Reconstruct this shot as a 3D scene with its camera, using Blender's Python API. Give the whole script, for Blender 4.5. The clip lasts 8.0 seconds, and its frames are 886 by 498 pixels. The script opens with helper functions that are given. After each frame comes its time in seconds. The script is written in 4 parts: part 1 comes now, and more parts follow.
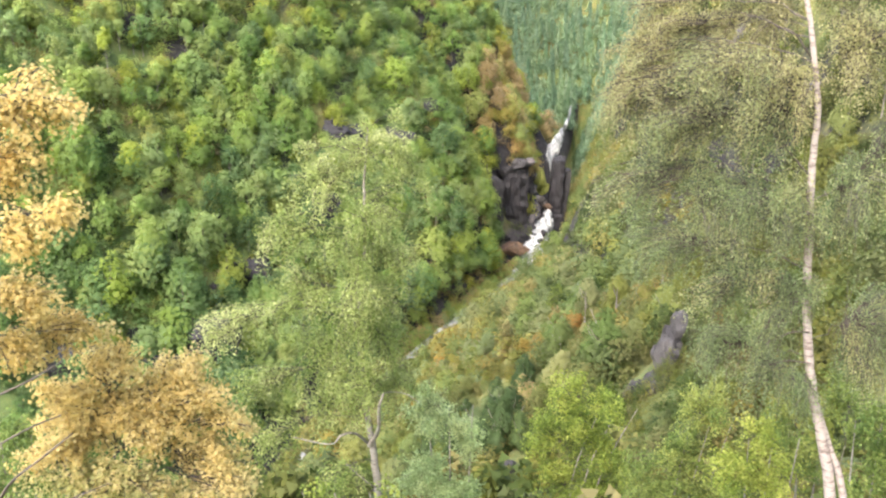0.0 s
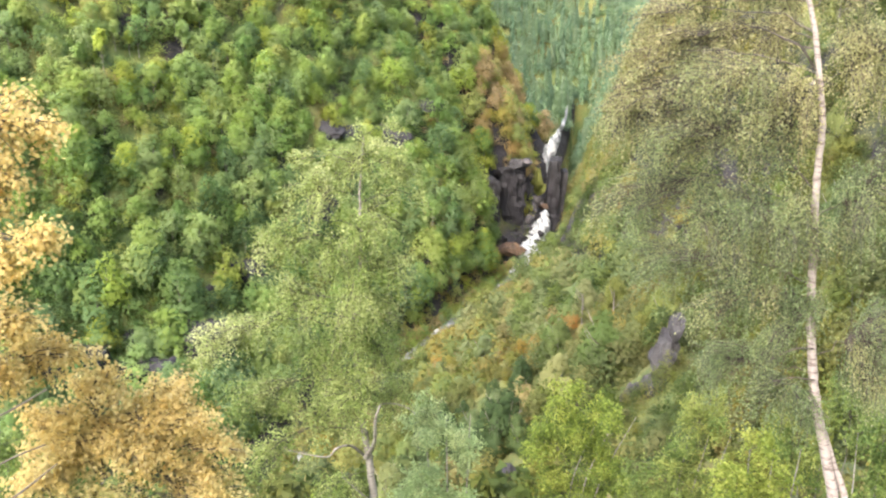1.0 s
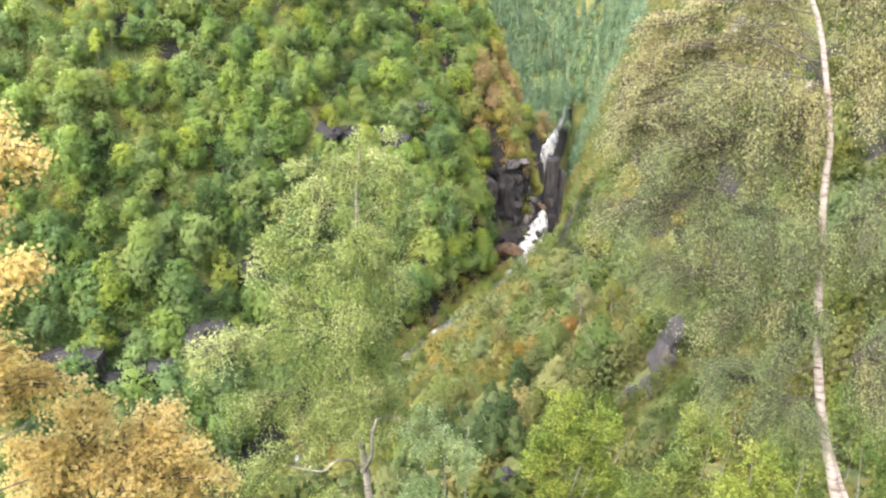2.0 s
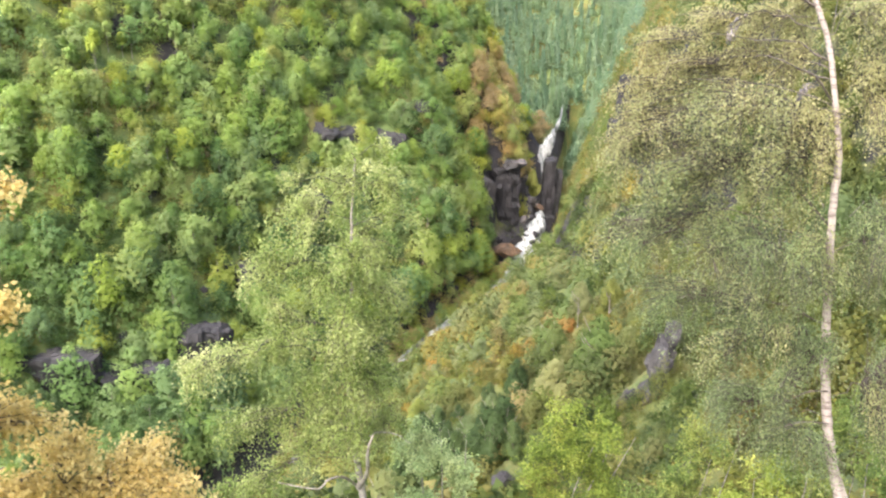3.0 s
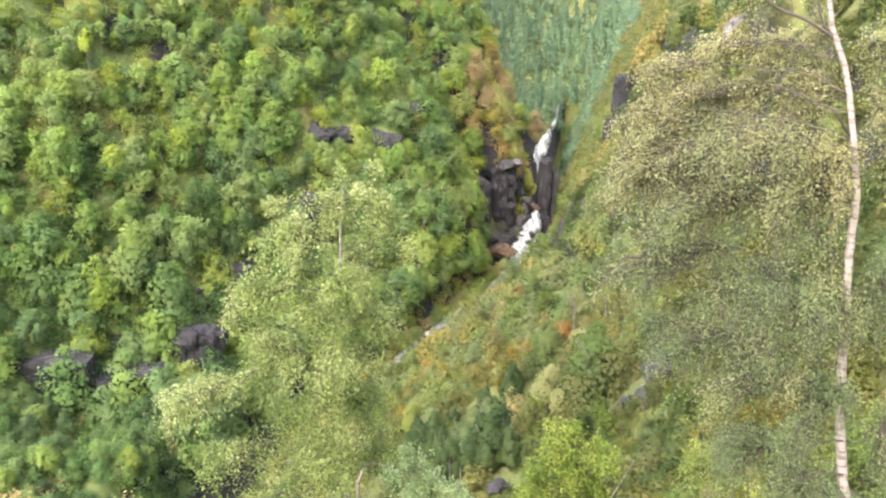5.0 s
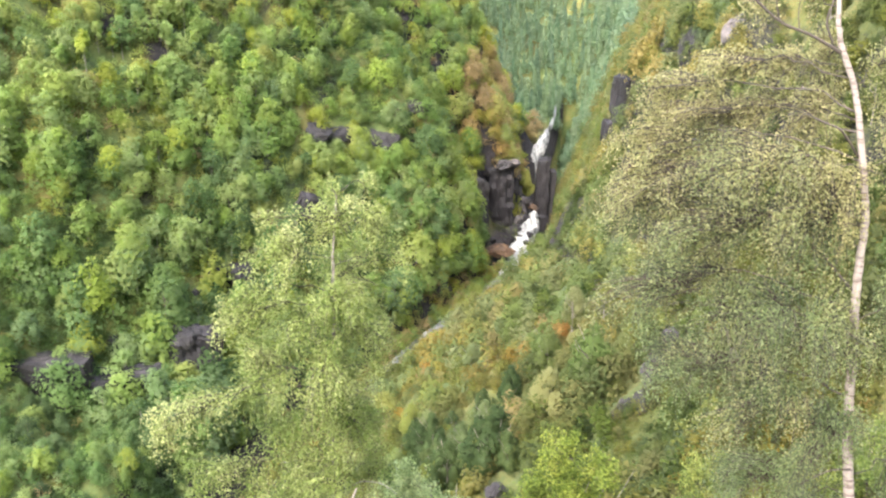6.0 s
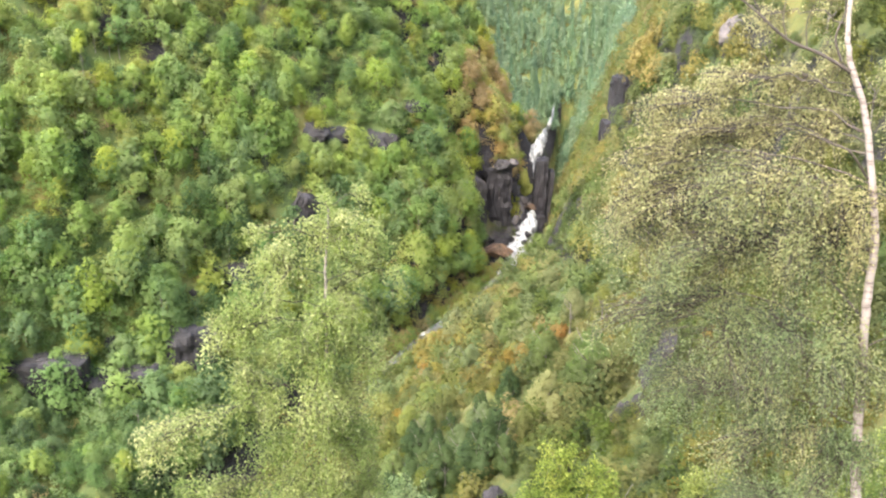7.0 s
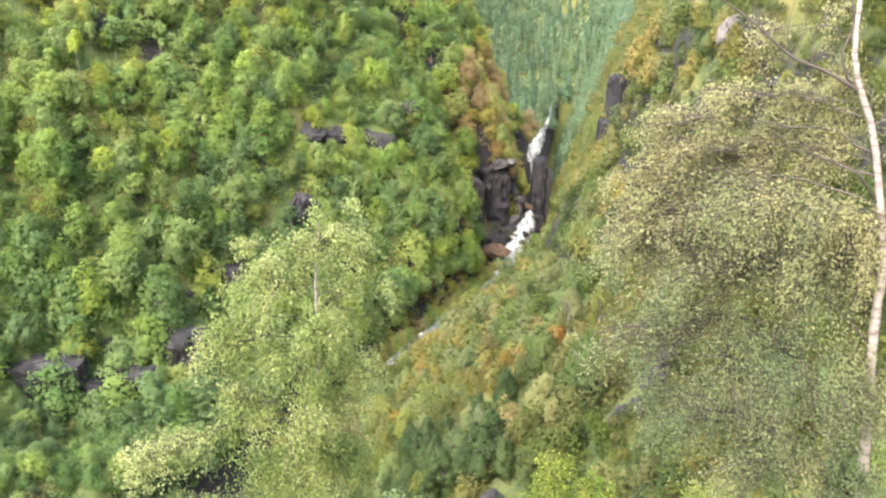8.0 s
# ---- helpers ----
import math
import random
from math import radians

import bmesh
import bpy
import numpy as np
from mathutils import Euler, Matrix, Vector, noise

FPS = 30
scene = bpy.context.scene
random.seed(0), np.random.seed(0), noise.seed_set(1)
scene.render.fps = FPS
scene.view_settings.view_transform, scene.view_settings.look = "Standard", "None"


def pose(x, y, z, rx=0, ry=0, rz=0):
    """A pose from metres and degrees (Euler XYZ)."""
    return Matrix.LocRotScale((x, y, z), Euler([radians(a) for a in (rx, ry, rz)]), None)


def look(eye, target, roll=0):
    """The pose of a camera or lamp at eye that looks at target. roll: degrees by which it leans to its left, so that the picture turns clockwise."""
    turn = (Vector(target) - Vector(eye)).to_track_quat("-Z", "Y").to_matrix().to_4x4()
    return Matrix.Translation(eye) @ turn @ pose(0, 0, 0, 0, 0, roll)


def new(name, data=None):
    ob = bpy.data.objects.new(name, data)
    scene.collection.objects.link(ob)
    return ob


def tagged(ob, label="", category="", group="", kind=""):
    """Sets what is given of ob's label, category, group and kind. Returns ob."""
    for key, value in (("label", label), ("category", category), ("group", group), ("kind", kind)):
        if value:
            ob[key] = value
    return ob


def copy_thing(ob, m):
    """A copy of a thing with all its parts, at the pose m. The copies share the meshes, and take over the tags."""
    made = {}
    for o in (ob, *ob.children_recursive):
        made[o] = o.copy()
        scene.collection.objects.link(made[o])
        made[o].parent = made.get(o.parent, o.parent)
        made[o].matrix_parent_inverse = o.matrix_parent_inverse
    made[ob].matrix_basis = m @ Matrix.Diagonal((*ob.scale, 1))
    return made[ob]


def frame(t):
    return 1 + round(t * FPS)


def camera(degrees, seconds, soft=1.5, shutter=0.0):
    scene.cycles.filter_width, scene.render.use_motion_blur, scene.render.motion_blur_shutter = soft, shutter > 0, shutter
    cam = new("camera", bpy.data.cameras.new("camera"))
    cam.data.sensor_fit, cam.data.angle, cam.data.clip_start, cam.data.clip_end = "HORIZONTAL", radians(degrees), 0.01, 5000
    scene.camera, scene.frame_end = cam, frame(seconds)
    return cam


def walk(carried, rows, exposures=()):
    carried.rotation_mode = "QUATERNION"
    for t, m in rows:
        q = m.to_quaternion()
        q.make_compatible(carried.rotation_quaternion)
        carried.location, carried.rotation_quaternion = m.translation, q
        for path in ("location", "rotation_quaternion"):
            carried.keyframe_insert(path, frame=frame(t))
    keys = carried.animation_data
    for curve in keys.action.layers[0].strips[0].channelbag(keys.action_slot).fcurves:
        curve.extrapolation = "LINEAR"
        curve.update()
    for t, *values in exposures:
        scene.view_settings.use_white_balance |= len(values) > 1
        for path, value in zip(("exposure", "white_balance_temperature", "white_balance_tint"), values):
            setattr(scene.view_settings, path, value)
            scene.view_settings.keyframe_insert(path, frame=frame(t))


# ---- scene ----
cam = camera(54.0, 8.0, soft=2.3)
PATH = [
    (0.0, pose(0.000, 0.000, 100.000, 72.000, -0.000, 0.000)),
    (0.5, pose(-0.000, 0.100, 100.038, 72.005, 0.001, -0.114)),
    (1.0, pose(-0.001, 0.204, 100.080, 72.003, 0.002, -0.218)),
    (1.5, pose(-0.006, 0.310, 100.120, 71.998, 0.002, -0.302)),
    (3.0, pose(0.004, 0.707, 100.274, 71.965, -0.020, -0.559)),
    (3.5, pose(0.007, 0.831, 100.319, 71.947, -0.024, -0.630)),
    (4.0, pose(0.014, 0.967, 100.368, 71.927, -0.031, -0.703)),
    (4.5, pose(0.027, 1.109, 100.417, 71.906, -0.037, -0.778)),
    (6.0, pose(0.089, 1.551, 100.559, 71.843, -0.044, -0.977)),
    (6.5, pose(0.109, 1.700, 100.611, 71.814, -0.037, -1.043)),
    (7.0, pose(0.132, 1.846, 100.659, 71.789, -0.018, -1.114)),
    (7.5, pose(0.158, 1.990, 100.701, 71.764, 0.007, -1.188)),
    (8.0, pose(0.191, 2.138, 100.747, 71.744, 0.027, -1.276)),
]
walk(cam, PATH, exposures=[(0.0, 2.88), (8.0, 2.92)])

# ---- light: bright overcast day, soft sun high behind and to the left ----
SUN_EL, SUN_AZ = radians(52), radians(215)
world = bpy.data.worlds.new("overcast_sky")
scene.world = world
world.use_nodes = True
wn, wl = world.node_tree.nodes, world.node_tree.links
sky = wn.new("ShaderNodeTexSky")
sky.sky_type, sky.sun_disc = "NISHITA", False
sky.sun_elevation, sky.sun_rotation = SUN_EL, SUN_AZ
sky.air_density, sky.dust_density, sky.ozone_density = 1.0, 4.0, 0.6
wn["Background"].inputs["Strength"].default_value = 0.15
wl.new(sky.outputs["Color"], wn["Background"].inputs["Color"])
sun = new("sun", bpy.data.lights.new("sun", "SUN"))
sun.data.energy, sun.data.angle, sun.data.color = 0.55, radians(60), (1.0, 0.95, 0.86)
sun_dir = Vector((math.sin(SUN_AZ) * math.cos(SUN_EL), math.cos(SUN_AZ) * math.cos(SUN_EL), math.sin(SUN_EL)))
sun.matrix_world = look(sun_dir * 300 + Vector((0, 0, 100)), (0, 0, 100))


# ---- materials ----
def material(name):
    m = bpy.data.materials.new(name)
    m.use_nodes = True
    nt = m.node_tree
    return m, nt.nodes, nt.links, nt.nodes["Principled BSDF"]


def ramp(nodes, stops):
    r = nodes.new("ShaderNodeValToRGB")
    e = r.color_ramp.elements
    while len(e) < len(stops):
        e.new(0.5)
    for i, (p, c) in enumerate(stops):
        e[i].position, e[i].color = p, (*c, 1)
    return r


def noise_node(nodes, links, vector, scale, detail=3.0, rough=0.55):
    n = nodes.new("ShaderNodeTexNoise")
    n.inputs["Scale"].default_value, n.inputs["Detail"].default_value, n.inputs["Roughness"].default_value = scale, detail, rough
    links.new(vector, n.inputs["Vector"])
    return n


def math_node(nodes, links, op, a, b):
    n = nodes.new("ShaderNodeMath")
    n.operation = op
    for i, v in enumerate((a, b)):
        if isinstance(v, (int, float)):
            n.inputs[i].default_value = v
        else:
            links.new(v, n.inputs[i])
    return n.outputs[0]


def mix_node(nodes, links, fac, a, b, blend="MIX"):
    n = nodes.new("ShaderNodeMix")
    n.data_type, n.blend_type = "RGBA", blend
    for key, v in (("Factor", fac), ("A", a), ("B", b)):
        sock = [s for s in n.inputs if s.name == key and (s.type == ("VALUE" if key == "Factor" else "RGBA"))][0]
        if isinstance(v, (int, float)):
            sock.default_value = v
        elif isinstance(v, tuple):
            sock.default_value = (*v, 1)
        else:
            links.new(v, sock)
    return [s for s in n.outputs if s.type == "RGBA"][0]


def leaf_material(name, stops, patch=0.0, swing=1.5, spread=0.14, translucent=0.55, rough=0.65, flick=0.45, vary=0.0):
    """Leaves: the tint of each plant, patches over the hillside and a change from leaf to leaf."""
    m, n, l, p = material(name)
    geo, att, info = n.new("ShaderNodeNewGeometry"), n.new("ShaderNodeAttribute"), n.new("ShaderNodeObjectInfo")
    att.attribute_name = "tint"
    t = math_node(n, l, "ADD", att.outputs["Fac"], math_node(n, l, "MULTIPLY", info.outputs["Random"], 0.3))
    if patch:
        big = noise_node(n, l, geo.outputs["Position"], patch, 2.0)
        t = math_node(n, l, "ADD", t, math_node(n, l, "MULTIPLY", math_node(n, l, "SUBTRACT", big.outputs["Fac"], 0.5), swing))
    isl = math_node(n, l, "MULTIPLY", math_node(n, l, "SUBTRACT", geo.outputs["Random Per Island"], 0.5), spread)
    t = math_node(n, l, "ADD", t, isl)
    r = ramp(n, stops)
    l.new(t, r.inputs["Fac"])
    hsv = n.new("ShaderNodeHueSaturation")
    l.new(r.outputs["Color"], hsv.inputs["Color"])
    value = math_node(n, l, "ADD", 1.0 - 0.5 * flick, math_node(n, l, "MULTIPLY", geo.outputs["Random Per Island"], flick))
    if vary:
        # each plant is a little paler, greyer, deeper or fresher than its neighbour
        own = math_node(n, l, "ADD", att.outputs["Fac"], info.outputs["Random"])
        deep = math_node(n, l, "FRACT", math_node(n, l, "MULTIPLY", own, 37.7), 0.0)
        grey = math_node(n, l, "FRACT", math_node(n, l, "MULTIPLY", own, 91.3), 0.0)
        value = math_node(n, l, "MULTIPLY", value, math_node(n, l, "ADD", 1.0 - 0.5 * vary, math_node(n, l, "MULTIPLY", deep, vary)))
        l.new(math_node(n, l, "ADD", 1.12 - vary, math_node(n, l, "MULTIPLY", grey, vary)), hsv.inputs["Saturation"])
    l.new(value, hsv.inputs["Value"])
    l.new(hsv.outputs["Color"], p.inputs["Base Color"])
    p.inputs["Roughness"].default_value, p.inputs["Specular IOR Level"].default_value = rough, 0.2
    tr, mx = n.new("ShaderNodeBsdfTranslucent"), n.new("ShaderNodeMixShader")
    l.new(hsv.outputs["Color"], tr.inputs["Color"])
    mx.inputs["Fac"].default_value = translucent
    l.new(p.outputs["BSDF"], mx.inputs[1])
    l.new(tr.outputs["BSDF"], mx.inputs[2])
    l.new(mx.outputs["Shader"], n["Material Output"].inputs["Surface"])
    return m


def bark_material(name, pale, dark, scale=6.0, flatten=4.0):
    m, n, l, p = material(name)
    tc, mp = n.new("ShaderNodeNewGeometry"), n.new("ShaderNodeMapping")
    mp.inputs["Scale"].default_value = (1, 1, flatten)
    l.new(tc.outputs["Position"], mp.inputs["Vector"])
    a = noise_node(n, l, mp.outputs["Vector"], scale, 4.0, 0.65)
    b = noise_node(n, l, tc.outputs["Position"], 1.3, 2.0)
    r = ramp(n, [(0.36, dark), (0.5, pale), (1.0, tuple(min(1, c * 1.15) for c in pale))])
    l.new(a.outputs["Fac"], r.inputs["Fac"])
    c = mix_node(n, l, math_node(n, l, "MULTIPLY", b.outputs["Fac"], 0.45), r.outputs["Color"], tuple(0.5 * (x + y) for x, y in zip(pale, dark)))
    l.new(c, p.inputs["Base Color"])
    p.inputs["Roughness"].default_value = 0.8
    bump = n.new("ShaderNodeBump")
    bump.inputs["Strength"].default_value, bump.inputs["Distance"].default_value = 0.5, 0.01
    l.new(a.outputs["Fac"], bump.inputs["Height"])
    l.new(bump.outputs["Normal"], p.inputs["Normal"])
    return m


def rock_material(name, stops, scale=0.7):
    m, n, l, p = material(name)
    geo, mp = n.new("ShaderNodeNewGeometry"), n.new("ShaderNodeMapping")
    mp.inputs["Scale"].default_value, mp.inputs["Rotation"].default_value = (1.0, 1.0, 0.35), (0.25, 0.1, 0)
    l.new(geo.outputs["Position"], mp.inputs["Vector"])
    a = noise_node(n, l, mp.outputs["Vector"], scale, 6.0, 0.65)
    b = noise_node(n, l, geo.outputs["Position"], scale * 6, 4.0, 0.6)
    t = math_node(n, l, "ADD", math_node(n, l, "MULTIPLY", a.outputs["Fac"], 0.75), math_node(n, l, "MULTIPLY", b.outputs["Fac"], 0.25))
    r = ramp(n, stops)
    l.new(t, r.inputs["Fac"])
    l.new(r.outputs["Color"], p.inputs["Base Color"])
    p.inputs["Roughness"].default_value = 0.75
    bump = n.new("ShaderNodeBump")
    bump.inputs["Strength"].default_value, bump.inputs["Distance"].default_value = 0.8, 0.4
    l.new(t, bump.inputs["Height"])
    l.new(bump.outputs["Normal"], p.inputs["Normal"])
    return m


def ground_material():
    m, n, l, p = material("heath_ground")
    geo = n.new("ShaderNodeNewGeometry")
    a = noise_node(n, l, geo.outputs["Position"], 0.09, 4.0, 0.6)
    b = noise_node(n, l, geo.outputs["Position"], 1.3, 8.0, 0.78)
    t = math_node(n, l, "ADD", math_node(n, l, "MULTIPLY", a.outputs["Fac"], 0.6), math_node(n, l, "MULTIPLY", b.outputs["Fac"], 0.4))
    r = ramp(n, [(0.36, (0.035, 0.06, 0.018)), (0.46, (0.08, 0.115, 0.03)), (0.56, (0.14, 0.145, 0.04)), (0.66, (0.22, 0.155, 0.05)), (0.78, (0.11, 0.1, 0.045))])
    l.new(t, r.inputs["Fac"])
    # bare dark rock where the ground is too steep for soil
    sep = n.new("ShaderNodeSeparateXYZ")
    l.new(geo.outputs["Normal"], sep.inputs[0])
    steep = n.new("ShaderNodeMapRange")
    steep.inputs["From Min"].default_value, steep.inputs["From Max"].default_value = 0.47, 0.38
    l.new(math_node(n, l, "ADD", sep.outputs["Z"], math_node(n, l, "MULTIPLY", math_node(n, l, "SUBTRACT", b.outputs["Fac"], 0.5), 0.3)), steep.inputs["Value"])
    rr = ramp(n, [(0.35, (0.008, 0.008, 0.009)), (0.55, (0.03, 0.027, 0.03)), (0.7, (0.07, 0.064, 0.064))])
    l.new(b.outputs["Fac"], rr.inputs["Fac"])
    bed = n.new("ShaderNodeAttribute")
    bed.attribute_name = "tint"
    bare = math_node(n, l, "MAXIMUM", steep.outputs["Result"], bed.outputs["Fac"])
    l.new(mix_node(n, l, bare, r.outputs["Color"], rr.outputs["Color"]), p.inputs["Base Color"])
    p.inputs["Roughness"].default_value = 0.95
    bump = n.new("ShaderNodeBump")
    bump.inputs["Strength"].default_value, bump.inputs["Distance"].default_value = 1.0, 0.5
    l.new(b.outputs["Fac"], bump.inputs["Height"])
    l.new(bump.outputs["Normal"], p.inputs["Normal"])
    return m


def water_material():
    m, n, l, p = material("white_water")
    geo, mp = n.new("ShaderNodeNewGeometry"), n.new("ShaderNodeMapping")
    mp.inputs["Scale"].default_value = (1.1, 0.5, 0.3)
    l.new(geo.outputs["Position"], mp.inputs["Vector"])
    a = noise_node(n, l, mp.outputs["Vector"], 1.1, 5.0, 0.65)
    r = ramp(n, [(0.36, (0.06, 0.07, 0.07)), (0.44, (0.17, 0.18, 0.185)), (0.6, (0.4, 0.405, 0.395))])
    l.new(a.outputs["Fac"], r.inputs["Fac"])
    l.new(r.outputs["Color"], p.inputs["Base Color"])
    p.inputs["Roughness"].default_value = 0.45
    bump = n.new("ShaderNodeBump")
    bump.inputs["Strength"].default_value, bump.inputs["Distance"].default_value = 0.7, 0.3
    l.new(a.outputs["Fac"], bump.inputs["Height"])
    l.new(bump.outputs["Normal"], p.inputs["Normal"])
    return m


GROUND = ground_material()
WATER = water_material()
ROCK = rock_material("dark_wet_rock", [(0.36, (0.004, 0.0035, 0.0042)), (0.5, (0.0115, 0.01, 0.012)), (0.6, (0.021, 0.0185, 0.0215)), (0.74, (0.05, 0.044, 0.047))])
ROCK_MID = rock_material("streaked_grey_rock", [(0.36, (0.008, 0.0072, 0.008)), (0.5, (0.027, 0.0245, 0.025)), (0.6, (0.048, 0.044, 0.044)), (0.74, (0.095, 0.087, 0.084))], 1.2)
ROCK_PALE = rock_material("grey_pink_rock", [(0.36, (0.03, 0.025, 0.025)), (0.5, (0.085, 0.074, 0.07)), (0.65, (0.16, 0.14, 0.133))])
ROCK_GREY = rock_material("weathered_grey_rock", [(0.36, (0.03, 0.028, 0.026)), (0.5, (0.09, 0.085, 0.08)), (0.65, (0.17, 0.16, 0.15))], 1.6)
ROCK_MOSS = rock_material("moss_covered_rock", [(0.36, (0.08, 0.09, 0.02)), (0.5, (0.2, 0.21, 0.035)), (0.65, (0.3, 0.29, 0.08))])
ROCK_RUST = rock_material("rust_coloured_rock", [(0.36, (0.03, 0.02, 0.012)), (0.5, (0.085, 0.048, 0.025)), (0.65, (0.16, 0.1, 0.05))])
BIRCH_BARK = bark_material("white_birch_bark", (0.32, 0.275, 0.25), (0.09, 0.062, 0.055), 8.0, 5.0)
TWIG_BARK = bark_material("brown_twig_bark", (0.075, 0.06, 0.05), (0.035, 0.028, 0.023))
GREY_BARK = bark_material("grey_birch_bark", (0.25, 0.23, 0.2), (0.08, 0.065, 0.055))
WOODS = leaf_material("birch_woods_leaves", [(0.0, (0.085, 0.14, 0.055)), (0.12, (0.175, 0.27, 0.108)), (0.32, (0.255, 0.355, 0.12)), (0.58, (0.32, 0.39, 0.115)), (0.8, (0.375, 0.395, 0.1)), (0.92, (0.39, 0.355, 0.13)), (1.0, (0.41, 0.315, 0.15))], patch=0.045, swing=0.6, spread=0.03, translucent=0.7, flick=0.08, vary=0.26)
# pale bluish grey: the haze of distance is mixed into this leaf colour
RAVINE_HAZE = leaf_material("haze_tinted_ravine_leaves", [(0.0, (0.12, 0.2, 0.135)), (0.5, (0.19, 0.285, 0.175)), (1.0, (0.24, 0.33, 0.19))], spread=0.04, translucent=0.5, flick=0.08, vary=0.2)
# very dark green: the shade of the gully is put into the leaves
LEAF_SHADE = leaf_material("shade_dark_sapling_leaves", [(0.0, (0.03, 0.055, 0.017)), (0.5, (0.055, 0.085, 0.026)), (1.0, (0.1, 0.115, 0.035))], spread=0.1, translucent=0.35, flick=0.25)
HEATH = leaf_material("heath_and_shrub_leaves", [(0.0, (0.032, 0.055, 0.014)), (0.25, (0.08, 0.108, 0.026)), (0.5, (0.135, 0.14, 0.037)), (0.72, (0.19, 0.155, 0.043)), (0.88, (0.25, 0.16, 0.048)), (1.0, (0.28, 0.15, 0.05))], patch=0.09, swing=0.6, spread=0.06, translucent=0.5, flick=0.22, vary=0.3)
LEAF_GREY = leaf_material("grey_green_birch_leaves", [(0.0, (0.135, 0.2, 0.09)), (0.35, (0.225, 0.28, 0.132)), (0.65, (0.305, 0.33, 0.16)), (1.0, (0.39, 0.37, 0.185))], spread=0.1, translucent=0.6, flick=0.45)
# the palest stop paints highlights on the crown tips
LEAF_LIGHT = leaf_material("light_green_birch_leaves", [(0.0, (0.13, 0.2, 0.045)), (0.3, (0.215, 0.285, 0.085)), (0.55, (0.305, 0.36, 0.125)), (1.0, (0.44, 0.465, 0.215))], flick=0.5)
LEAF_YELLOW = leaf_material("yellow_autumn_leaves", [(0.0, (0.49, 0.365, 0.125)), (0.4, (0.61, 0.485, 0.2)), (0.75, (0.63, 0.53, 0.26)), (1.0, (0.44, 0.43, 0.19))], translucent=0.7, flick=0.25)
LEAF_LIME = leaf_material("yellow_green_leaves", [(0.0, (0.105, 0.16, 0.035)), (0.5, (0.225, 0.285, 0.055)), (1.0, (0.37, 0.39, 0.09))])
LEAF_DEEP = leaf_material("mid_green_leaves", [(0.0, (0.07, 0.125, 0.035)), (0.5, (0.165, 0.225, 0.06)), (1.0, (0.29, 0.32, 0.09))])
LEAF_OCHRE = leaf_material("ochre_autumn_leaves", [(0.0, (0.22, 0.18, 0.06)), (0.5, (0.3, 0.245, 0.085)), (1.0, (0.27, 0.25, 0.08))])
SPUR_LEAVES = leaf_material("spur_birch_leaves", [(0.0, (0.088, 0.135, 0.044)), (0.4, (0.14, 0.18, 0.058)), (0.8, (0.195, 0.2, 0.063)), (1.0, (0.24, 0.2, 0.065))], spread=0.05, translucent=0.5, flick=0.14, vary=0.3)
LEAF_BLUE = leaf_material("blue_green_leaves", [(0.0, (0.15, 0.23, 0.1)), (0.5, (0.3, 0.385, 0.175)), (1.0, (0.42, 0.475, 0.23))], flick=0.5)


# ---- mesh helpers ----
def mesh_object(name, verts, faces, mat, tint=None, smooth=False, parent=None, label="", normals=None):
    """One mesh object from arrays of vertices and of triangles or quads."""
    me = bpy.data.meshes.new(name)
    verts, faces = np.asarray(verts, dtype=np.float32), np.asarray(faces, dtype=np.int32)
    me.vertices.add(len(verts))
    me.vertices.foreach_set("co", verts.ravel())
    k = faces.shape[1]
    me.loops.add(faces.size)
    me.loops.foreach_set("vertex_index", faces.ravel())
    me.polygons.add(len(faces))
    me.polygons.foreach_set("loop_start", np.arange(0, faces.size, k, dtype=np.int32))
    me.update(calc_edges=True)
    if smooth:
        me.polygons.foreach_set("use_smooth", np.ones(len(faces), dtype=bool))
    if tint is not None:
        a = me.attributes.new("tint", "FLOAT", "POINT")
        a.data.foreach_set("value", np.asarray(tint, dtype=np.float32))
    if normals is not None:
        me.polygons.foreach_set("use_smooth", np.ones(len(faces), dtype=bool))
        me.normals_split_custom_set_from_vertices(np.asarray(normals, dtype=np.float32))
    me.materials.append(mat)
    ob = new(name, me)
    if parent is not None:
        ob.parent = parent
    if label:
        tagged(ob, label)
    return ob


def empty(name, place):
    ob = new(name)
    ob.location = place
    return ob


def smooth_line(points, steps):
    """A smooth line (Catmull-Rom) through points."""
    p = np.asarray(points, dtype=float)
    p = np.vstack([2 * p[0] - p[1], p, 2 * p[-1] - p[-2]])
    out = []
    for i in range(1, len(p) - 2):
        for t in np.linspace(0, 1, steps, endpoint=False):
            out.append(0.5 * (2 * p[i] + (p[i + 1] - p[i - 1]) * t + (2 * p[i - 1] - 5 * p[i] + 4 * p[i + 1] - p[i + 2]) * t * t
                              + (3 * p[i] - p[i - 1] - 3 * p[i + 1] + p[i + 2]) * t ** 3))
    return np.vstack([out, p[-2]])


